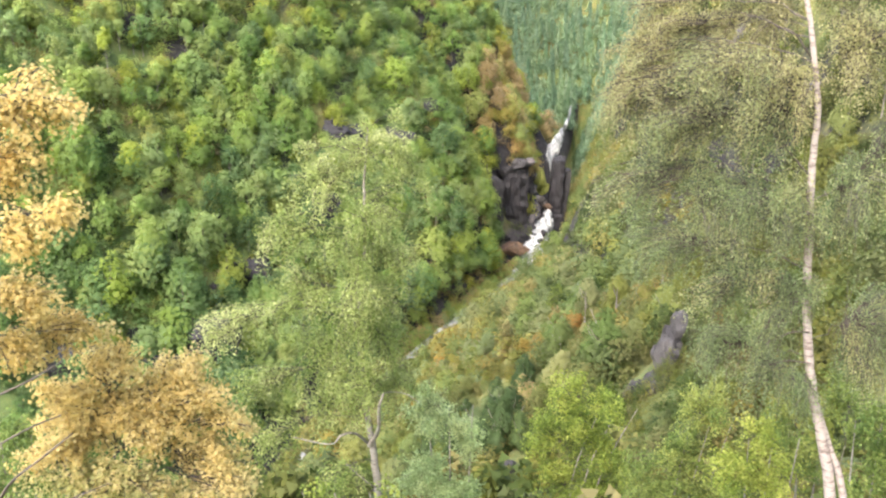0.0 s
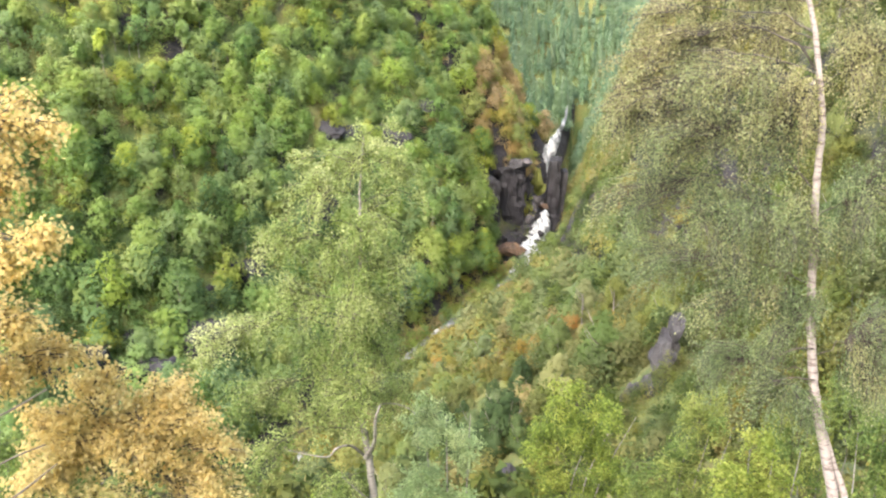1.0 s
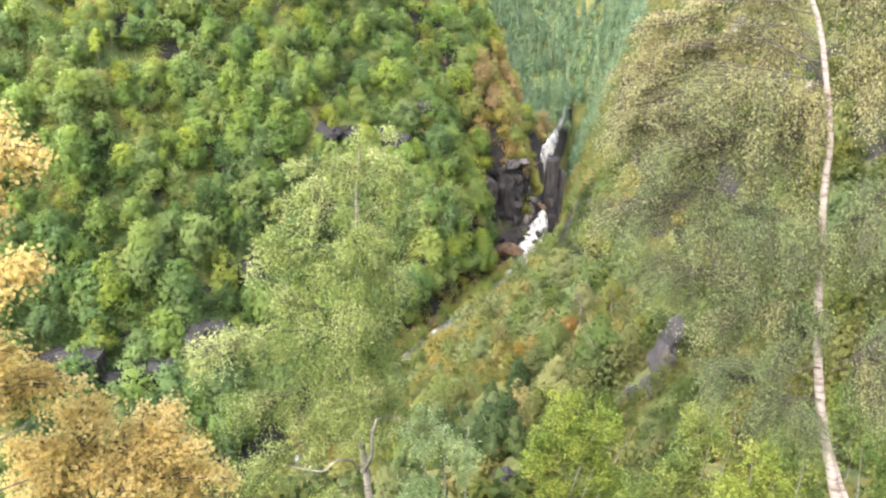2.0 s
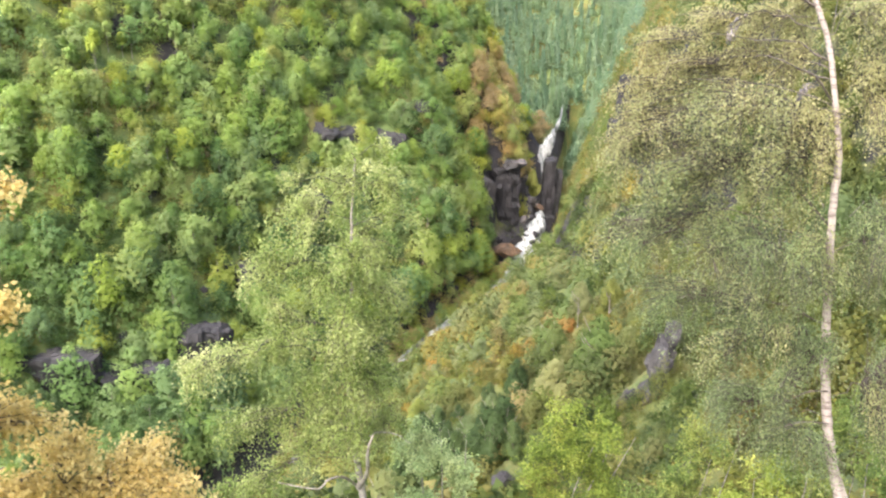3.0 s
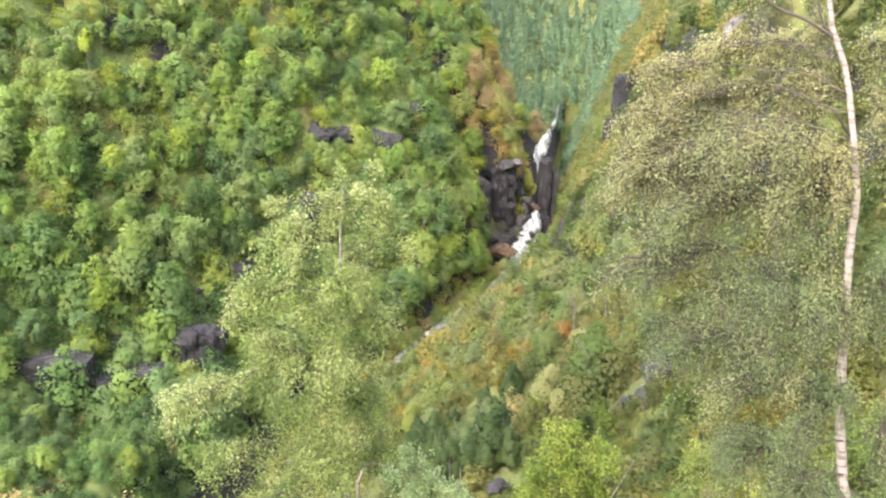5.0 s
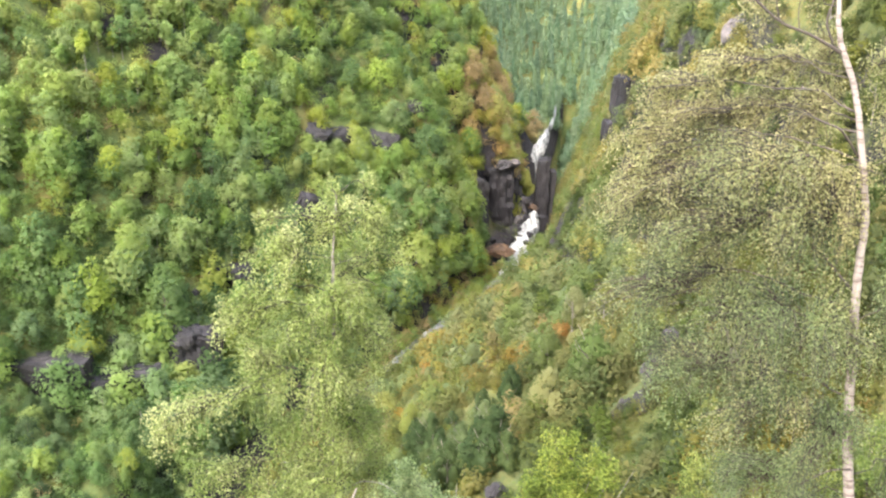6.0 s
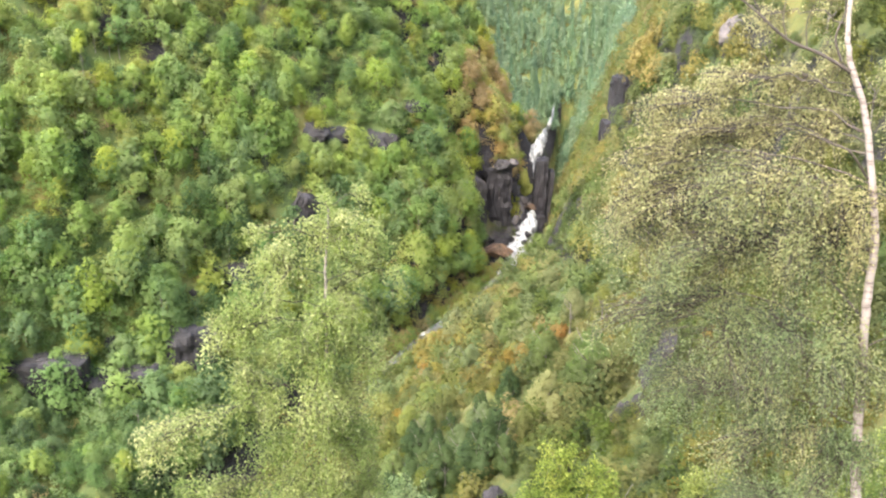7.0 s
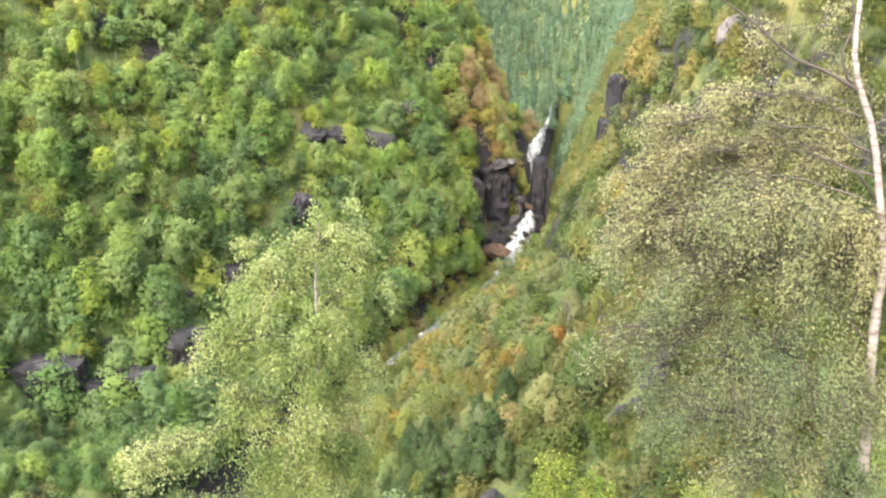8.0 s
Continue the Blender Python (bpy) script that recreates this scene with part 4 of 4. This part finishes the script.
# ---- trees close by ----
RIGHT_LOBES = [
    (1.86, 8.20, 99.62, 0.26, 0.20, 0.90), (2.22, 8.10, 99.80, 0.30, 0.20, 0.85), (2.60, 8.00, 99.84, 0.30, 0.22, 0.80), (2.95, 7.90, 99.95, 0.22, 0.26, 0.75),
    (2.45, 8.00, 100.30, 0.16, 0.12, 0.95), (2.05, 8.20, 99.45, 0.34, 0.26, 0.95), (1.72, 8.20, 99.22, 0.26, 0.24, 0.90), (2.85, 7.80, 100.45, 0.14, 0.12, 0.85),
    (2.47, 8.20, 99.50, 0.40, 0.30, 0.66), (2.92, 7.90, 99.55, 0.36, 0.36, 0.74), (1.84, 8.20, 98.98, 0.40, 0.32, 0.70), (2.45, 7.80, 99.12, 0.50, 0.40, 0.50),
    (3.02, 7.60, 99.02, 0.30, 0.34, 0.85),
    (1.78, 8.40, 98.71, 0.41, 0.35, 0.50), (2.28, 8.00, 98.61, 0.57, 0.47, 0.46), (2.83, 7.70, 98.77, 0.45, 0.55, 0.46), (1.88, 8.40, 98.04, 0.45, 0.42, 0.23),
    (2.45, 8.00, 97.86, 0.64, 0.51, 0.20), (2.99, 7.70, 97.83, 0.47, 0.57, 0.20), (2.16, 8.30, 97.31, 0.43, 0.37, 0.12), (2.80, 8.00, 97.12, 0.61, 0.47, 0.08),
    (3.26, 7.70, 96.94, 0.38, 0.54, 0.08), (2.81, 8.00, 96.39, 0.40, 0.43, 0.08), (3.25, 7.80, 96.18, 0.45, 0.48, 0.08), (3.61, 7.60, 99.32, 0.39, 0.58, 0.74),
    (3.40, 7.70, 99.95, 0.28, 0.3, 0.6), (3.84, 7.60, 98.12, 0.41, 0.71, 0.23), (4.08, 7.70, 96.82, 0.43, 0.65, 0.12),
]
# tint falls from top to bottom: lit top and darker underside painted in
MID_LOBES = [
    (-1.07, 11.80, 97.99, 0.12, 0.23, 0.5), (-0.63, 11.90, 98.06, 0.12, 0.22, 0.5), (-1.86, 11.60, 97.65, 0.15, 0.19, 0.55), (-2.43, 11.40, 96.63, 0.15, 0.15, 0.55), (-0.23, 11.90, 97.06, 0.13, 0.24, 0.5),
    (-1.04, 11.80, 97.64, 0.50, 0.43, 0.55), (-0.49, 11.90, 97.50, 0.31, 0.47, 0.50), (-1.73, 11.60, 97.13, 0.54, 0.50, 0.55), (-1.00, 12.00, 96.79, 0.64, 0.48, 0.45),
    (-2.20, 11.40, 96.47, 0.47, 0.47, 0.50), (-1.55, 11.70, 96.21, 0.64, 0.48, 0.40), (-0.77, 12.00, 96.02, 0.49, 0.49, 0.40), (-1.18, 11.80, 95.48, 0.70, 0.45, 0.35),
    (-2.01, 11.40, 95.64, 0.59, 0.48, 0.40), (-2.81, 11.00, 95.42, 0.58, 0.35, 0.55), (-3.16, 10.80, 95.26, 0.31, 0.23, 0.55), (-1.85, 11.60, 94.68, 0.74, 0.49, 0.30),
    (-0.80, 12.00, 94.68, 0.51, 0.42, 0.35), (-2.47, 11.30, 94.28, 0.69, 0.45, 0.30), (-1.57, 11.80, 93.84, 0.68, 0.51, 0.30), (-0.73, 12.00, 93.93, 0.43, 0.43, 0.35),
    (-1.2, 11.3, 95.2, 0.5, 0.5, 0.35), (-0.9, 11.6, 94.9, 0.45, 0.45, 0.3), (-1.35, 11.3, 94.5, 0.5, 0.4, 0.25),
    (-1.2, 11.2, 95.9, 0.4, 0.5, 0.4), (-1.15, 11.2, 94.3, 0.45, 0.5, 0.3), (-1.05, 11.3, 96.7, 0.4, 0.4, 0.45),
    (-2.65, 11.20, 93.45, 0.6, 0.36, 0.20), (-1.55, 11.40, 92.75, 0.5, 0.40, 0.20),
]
YELLOW_LOBES = [
    (-2.32, 4.80, 99.26, 0.22, 0.25, 0.40), (-2.07, 4.80, 99.27, 0.15, 0.07, 0.40), (-2.40, 4.80, 98.91, 0.19, 0.22, 0.40), (-2.15, 4.70, 98.68, 0.18, 0.13, 0.45),
    (-2.41, 4.70, 98.54, 0.19, 0.19, 0.40), (-2.52, 5.00, 98.09, 0.24, 0.21, 0.40), (-2.52, 5.30, 97.69, 0.34, 0.19, 0.35), (-2.71, 5.00, 97.71, 0.21, 0.18, 0.40),
    (-2.33, 5.60, 97.34, 0.32, 0.17, 0.40), (-1.91, 5.90, 97.16, 0.29, 0.19, 0.45), (-2.59, 5.60, 96.90, 0.41, 0.25, 0.50), (-2.05, 5.70, 96.84, 0.46, 0.29, 0.50),
    (-2.15, 5.70, 97.08, 0.34, 0.14, 0.3), (-1.75, 5.80, 96.98, 0.24, 0.14, 0.4), (-2.6, 5.4, 97.2, 0.3, 0.14, 0.3),
    (-1.62, 5.80, 96.78, 0.22, 0.18, 0.45), (-1.60, 5.70, 96.32, 0.26, 0.26, 0.6), (-2.30, 5.60, 97.0, 0.40, 0.18, 0.35), (-2.75, 5.40, 96.75, 0.30, 0.24, 0.6), (-2.15, 5.50, 96.3, 0.45, 0.25, 0.8),
    (-1.78, 5.80, 96.50, 0.25, 0.30, 0.50), (-2.36, 5.40, 96.51, 0.57, 0.24, 0.85), (-1.89, 5.50, 96.20, 0.46, 0.25, 0.70), (-2.70, 4.70, 99.09, 0.25, 0.37, 0.40),
    (-2.90, 4.80, 98.23, 0.27, 0.40, 0.40),
]
BLUE_BUSH = [
    (-0.10, 13.00, 93.05, 0.5, 0.36, 0.6), (-0.23, 13.00, 92.79, 0.57, 0.43, 0.5), (0.36, 13.00, 92.42, 0.5, 0.5, 0.5), (-0.33, 13.00, 91.71, 0.68, 0.58, 0.35), (0.15, 12.80, 91.39, 0.67, 0.48, 0.35),
]
LIME_A = [
    (3.35, 15.8, 91.45, 0.5, 0.5, 0.45), (2.75, 15.9, 91.15, 0.6, 0.5, 0.3), (3.6, 15.6, 90.2, 0.6, 0.6, 0.25),
    (2.49, 16.00, 91.78, 0.63, 0.48, 0.55), (2.01, 16.00, 90.80, 0.65, 0.70, 0.35), (3.13, 16.00, 90.67, 0.82, 0.71, 0.35), (2.56, 15.80, 89.65, 1.13, 0.71, 0.35),
]
LIME_B = [
    (4.74, 11.50, 93.29, 0.42, 0.42, 0.35), (4.42, 11.50, 92.76, 0.68, 0.51, 0.35), (5.13, 11.50, 92.56, 0.60, 0.43, 0.35),
]
LIME_C = [
    (5.76, 10.50, 94.14, 0.38, 0.42, 0.35), (6.07, 10.50, 93.39, 0.55, 0.55, 0.35), (5.65, 10.50, 93.03, 0.39, 0.32, 0.35),
]
GREEN_A = [
    (4.66, 14.00, 92.24, 0.61, 0.71, 0.6), (4.22, 14.00, 91.31, 0.83, 0.62, 0.35), (3.75, 14.00, 90.71, 0.84, 0.53, 0.35), (5.04, 13.80, 90.84, 0.83, 0.62, 0.35),
]
GREEN_B = [
    (5.96, 12.50, 92.55, 0.55, 0.55, 0.35), (5.81, 13.00, 93.01, 0.57, 0.57, 0.35), (6.70, 13.00, 93.42, 0.56, 0.65, 0.35),
]
GREEN_C = [
    (-5.02, 9.00, 94.79, 0.40, 0.40, 0.35), (-4.61, 8.50, 94.43, 0.51, 0.38, 0.3), (-5.24, 8.50, 94.50, 0.38, 0.45, 0.3),
]
SPRIG = [
    (-1.43, 8.50, 94.34, 0.22, 0.12, 0.35), (-0.59, 8.30, 94.50, 0.17, 0.14, 0.35),
]


def thin_twigs(lines, radii=(0.0035, 0.0026, 0.0018, 0.001)):
    """Three-sided twigs along lines of four points."""
    n = len(lines)
    a = np.arange(3) * 2.094
    d = unit(lines[:, 3] - lines[:, 0])
    u = unit(np.cross(d, np.where(np.abs(d[:, 2:3]) > 0.9, [[1.0, 0, 0]], [[0, 0, 1.0]])))
    w = np.cross(d, u)
    ring = np.cos(a)[None, :, None] * u[:, None] + np.sin(a)[None, :, None] * w[:, None]
    v = lines[:, :, None] + ring[:, None] * np.asarray(radii)[None, :, None, None]
    i, j = np.meshgrid(np.arange(3), np.arange(3), indexing="ij")
    f = np.stack([i * 3 + j, i * 3 + (j + 1) % 3, (i + 1) * 3 + (j + 1) % 3, (i + 1) * 3 + j], -1).reshape(-1, 4)
    return v.reshape(-1, 3), (f[None] + 12 * np.arange(n)[:, None, None]).reshape(-1, 4)


def leafy_tree(name, label, trunk_lines, lobes, leaf_mat, leaf, density, bark, seed, limbs=(), twig_bare=0.0, depth=1.0, droop=0.1, category="tree", flat=0.45):
    """A tree or shrub: stems, limbs into each lobe of the crown, fine drooping twigs, and leaves along the twigs.
    trunk_lines: (points, base radius, tip radius) for each stem; lobes: x, y, z, half width, half height, tint."""
    rng = np.random.default_rng(seed)
    base = Vector(trunk_lines[0][0][0])
    tree = empty(name, base)
    shift = np.array(base)
    stems = []
    for points, r0, r1 in trunk_lines:
        line = smooth_line(points, 8)
        line[1:-1] += rng.normal(scale=r0 * 0.045, size=(len(line) - 2, 3))
        stems.append((line, np.linspace(r0, r1, len(line))))
        v, f = tube(line, np.linspace(r0, r1, len(line)) * (1 + 0.6 * np.exp(-np.linspace(0, 14, len(line)))), 14, rng, 0.035)
        mesh_object("trunk" if len(stems) == 1 else "stem", v - shift, f, bark, smooth=True, parent=tree)
    for points, r0, r1 in limbs:
        line = smooth_line(points, 6)
        v, f = tube(line, np.linspace(r0, r1, len(line)), 7, rng, 0.1)
        mesh_object("limb", v - shift, f, bark if r0 > 0.02 or leaf_mat is LEAF_LIGHT else TWIG_BARK, smooth=True, parent=tree)
    main = np.vstack([s[0] for s in stems])
    twigs, centres, outs, tints = [], [], [], []
    per = 11
    for lx, ly, lz, rx, rz, tint in lobes:
        c = np.array((lx, ly, lz))
        reach = np.array((rx, 0.5 * (rx + rz) * depth, rz))
        below = main[main[:, 2] < lz + 0.1 * rz]
        below = below if len(below) else main[:1]
        start = below[np.argmin(np.linalg.norm((below - c) * (1, 1, 0.7), axis=1))]
        mid = 0.5 * (start + c) + np.array((0, 0, 0.12 * np.linalg.norm(c - start)))
        limb = smooth_line([start, mid, c], 5)
        limb[1:] += rng.normal(scale=0.02, size=(len(limb) - 1, 3))
        lr = np.clip(0.003 + 0.0035 * np.linalg.norm(c - start), 0.003, 0.009)
        v, f = tube(limb, np.linspace(lr, 0.0025, len(limb)), 6, rng, 0.1)
        mesh_object("limb", v - shift, f, TWIG_BARK, smooth=True, parent=tree)
        n = max(4, int(density * math.pi * rx * rz / (leaf * leaf * 0.42)) // per)
        # tufts of twigs within the lobe, with gaps between them
        tufts = c + unit(rng.normal(size=(9, 3))) * reach * rng.uniform(0.3, 0.95, (9, 1))
        pick = rng.integers(9, size=n)
        loose = rng.uniform(size=n) < 0.13
        hub = np.where(loose[:, None], c, tufts[pick])
        share = np.where(loose, 0.9, rng.uniform(0.24, 0.46, 9)[pick])
        end = hub + unit(rng.normal(size=(n, 3))) * reach * (share * rng.uniform(0.1, 1.0, n) ** 0.5)[:, None]
        root = limb[rng.integers(len(limb) // 2, len(limb), size=n)]
        far = np.linalg.norm(end - root, axis=1) > 0.8 * (rx + rz)
        root = np.where(far[:, None], end + (root - end) * 0.6, root)
        knee = root + (end - root) * 0.6 + (0, 0, 0.1 * rz)
        tip = end + np.concatenate([rng.normal(0, 0.12 * droop, (n, 2)), -rng.uniform(0.2, 1.0, (n, 1)) * droop], 1)
        line = np.stack([root, knee, end, tip], 1)
        twigs.append(line[::4])
        leafy = np.flatnonzero(rng.uniform(size=n) >= twig_bare)
        t = rng.uniform(0.15, 1.0, (len(leafy), per)) * 2.999
        i = t.astype(int)
        rows = leafy[:, None]
        p = line[rows, i] + (line[rows, i + 1] - line[rows, i]) * (t - i)[..., None] + rng.normal(scale=leaf * 0.85, size=(len(leafy), per, 3))
        centres.append(p.reshape(-1, 3))
        outs.append(((p - hub[leafy][:, None]) / reach + 0.5 * (p - c) / reach).reshape(-1, 3))
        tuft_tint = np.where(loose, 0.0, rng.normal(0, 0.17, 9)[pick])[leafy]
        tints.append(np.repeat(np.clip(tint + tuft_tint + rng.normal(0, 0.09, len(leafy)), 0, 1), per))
    v, f = thin_twigs(np.concatenate(twigs))
    tagged(mesh_object("twig_tangle", v - shift, f, TWIG_BARK, parent=tree), kind="stuff")
    centres, tints = np.vstack(centres), np.concatenate(tints)
    v, f = leaf_quads(centres, leaf, rng, unit(unit(np.vstack(outs)) + (0, -0.35, 0.7)), flat)
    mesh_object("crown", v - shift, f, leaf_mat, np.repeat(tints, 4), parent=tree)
    return tagged(tree, label, category)


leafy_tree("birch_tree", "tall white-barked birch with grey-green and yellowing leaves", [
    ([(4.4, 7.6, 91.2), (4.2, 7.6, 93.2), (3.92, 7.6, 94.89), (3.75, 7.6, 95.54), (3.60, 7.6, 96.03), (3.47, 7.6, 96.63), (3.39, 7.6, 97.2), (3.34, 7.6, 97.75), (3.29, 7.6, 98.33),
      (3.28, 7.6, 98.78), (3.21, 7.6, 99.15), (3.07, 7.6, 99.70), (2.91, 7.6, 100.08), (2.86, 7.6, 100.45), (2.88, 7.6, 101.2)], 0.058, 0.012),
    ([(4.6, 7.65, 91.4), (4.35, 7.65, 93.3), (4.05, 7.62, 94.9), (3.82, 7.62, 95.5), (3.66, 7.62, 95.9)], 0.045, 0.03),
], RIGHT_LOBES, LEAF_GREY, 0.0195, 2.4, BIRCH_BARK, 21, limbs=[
    ([(2.93, 7.6, 99.98), (2.7, 7.6, 100.1), (2.48, 7.6, 100.19), (2.24, 7.6, 100.38), (2.06, 7.6, 100.5), (1.84, 7.6, 100.63)], 0.013, 0.004),
    ([(3.16, 7.6, 99.25), (2.96, 7.5, 99.46), (2.82, 7.5, 99.52), (2.66, 7.5, 99.59), (2.48, 7.5, 99.63)], 0.009, 0.003),
    ([(2.86, 7.6, 100.05), (2.80, 7.6, 100.2), (2.84, 7.6, 100.4), (2.76, 7.6, 100.7)], 0.009, 0.003),
    ([(3.45, 7.55, 96.72), (3.25, 7.5, 96.74), (3.0, 7.5, 96.6)], 0.009, 0.003),
    ([(3.5, 7.55, 96.4), (3.25, 7.5, 96.45), (3.02, 7.5, 96.38)], 0.008, 0.003),
    ([(2.48, 7.6, 100.19), (2.44, 7.6, 100.34), (2.46, 7.6, 100.55)], 0.006, 0.002),
    ([(2.32, 7.6, 100.3), (2.22, 7.6, 100.48), (2.2, 7.6, 100.66)], 0.005, 0.002),
    ([(2.62, 7.6, 100.13), (2.6, 7.6, 100.3), (2.66, 7.6, 100.48)], 0.005, 0.002),
    ([(3.3, 7.6, 98.2), (2.9, 7.7, 98.6), (2.4, 7.9, 98.85), (1.95, 8.0, 98.95)], 0.01, 0.003),
], twig_bare=0.2, droop=0.35)

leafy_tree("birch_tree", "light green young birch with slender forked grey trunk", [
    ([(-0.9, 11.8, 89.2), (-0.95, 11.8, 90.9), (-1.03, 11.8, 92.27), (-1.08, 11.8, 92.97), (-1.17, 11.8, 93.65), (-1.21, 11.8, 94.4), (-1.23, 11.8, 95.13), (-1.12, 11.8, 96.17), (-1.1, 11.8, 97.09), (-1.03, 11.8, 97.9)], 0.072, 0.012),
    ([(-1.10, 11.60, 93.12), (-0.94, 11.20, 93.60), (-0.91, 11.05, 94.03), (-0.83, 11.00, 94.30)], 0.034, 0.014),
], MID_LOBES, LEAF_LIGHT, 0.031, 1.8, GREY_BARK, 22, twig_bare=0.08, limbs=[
    ([(-1.13, 11.60, 93.14), (-1.28, 11.20, 93.54), (-1.46, 11.00, 93.62), (-1.62, 11.00, 93.48), (-2.12, 10.90, 93.65)], 0.022, 0.007),
    ([(-1.0, 11.7, 92.3), (-1.1, 11.2, 92.7), (-1.41, 11.0, 93.17)], 0.012, 0.005),
    ([(-0.96, 11.76, 93.85), (-0.8, 11.7, 93.95), (-0.55, 11.6, 93.97), (-0.35, 11.5, 93.88)], 0.012, 0.004),
], droop=0.45)

leafy_tree("birch_tree", "young birch with bright yellow autumn leaves", [
    ([(-3.2, 5.2, 92.0), (-3.15, 5.2, 93.8), (-3.1, 5.2, 95.6), (-3.15, 5.1, 96.8), (-3.1, 4.9, 98.0), (-2.95, 4.8, 99.5)], 0.05, 0.008),
    ([(-3.12, 5.25, 94.6), (-2.8, 5.4, 95.8), (-2.4, 5.6, 96.6)], 0.03, 0.01),
], YELLOW_LOBES, LEAF_YELLOW, 0.028, 4.2, GREY_BARK, 23, twig_bare=0.1, flat=0.58, limbs=[
    ([(-3.1, 5.0, 97.35), (-2.92, 4.8, 97.42), (-2.54, 4.75, 97.6), (-2.28, 4.75, 97.75)], 0.011, 0.004),
    ([(-3.1, 5.1, 96.9), (-2.95, 4.85, 97.04), (-2.59, 4.8, 97.26), (-2.36, 4.8, 97.36)], 0.01, 0.004),
    ([(-3.05, 5.1, 96.5), (-2.71, 4.75, 96.92), (-2.47, 4.7, 97.12), (-2.26, 4.7, 97.29)], 0.012, 0.004),
    ([(-2.95, 5.1, 96.3), (-2.56, 4.75, 96.68), (-2.32, 4.7, 96.83), (-2.07, 4.7, 96.94)], 0.009, 0.003),
    ([(-2.74, 4.7, 96.0), (-2.76, 4.65, 96.62), (-2.80, 4.65, 96.85), (-2.86, 4.65, 97.02)], 0.03, 0.012),
])


def shrub(label, lobes, mat, leaf, density, seed):
    x, y = np.mean([l[0] for l in lobes]), np.mean([l[1] for l in lobes])
    z = float(ground_height(x, y)) - 0.1
    top = lobes[0]
    lines = [([(x + o, y, z), (x + 1.5 * o, y, 0.5 * (z + top[2])), (top[0] + 2 * o, top[1], top[2])], 0.03, 0.006) for o in (-0.08, 0.1, 0.3)]
    return leafy_tree("shrub", label, lines, lobes, mat, leaf, density, GREY_BARK, seed, category="shrub")


shrub("blue-green leafy shrub below the forked birch", BLUE_BUSH, LEAF_BLUE, 0.042, 3.0, 31)
shrub("yellow-green leafy shrub at the bluff edge", LIME_A, LEAF_LIME, 0.05, 2.8, 32)
shrub("yellow-green leafy shrub under the tall birch", LIME_B, LEAF_LIME, 0.045, 2.6, 33)
shrub("green leafy shrub under the tall birch", LIME_C, LEAF_DEEP, 0.045, 3.0, 34)
shrub("green leafy shrub on the bluff", GREEN_A, LEAF_DEEP, 0.042, 3.0, 35)
shrub("green leafy shrub on the bluff", GREEN_B, LEAF_DEEP, 0.042, 3.0, 36)
shrub("green leafy shrub behind the yellow birch", GREEN_C, LEAF_DEEP, 0.045, 2.2, 38)
shrub("small shrub tips with pale yellow leaves", SPRIG, LEAF_LIME, 0.05, 1.0, 37)
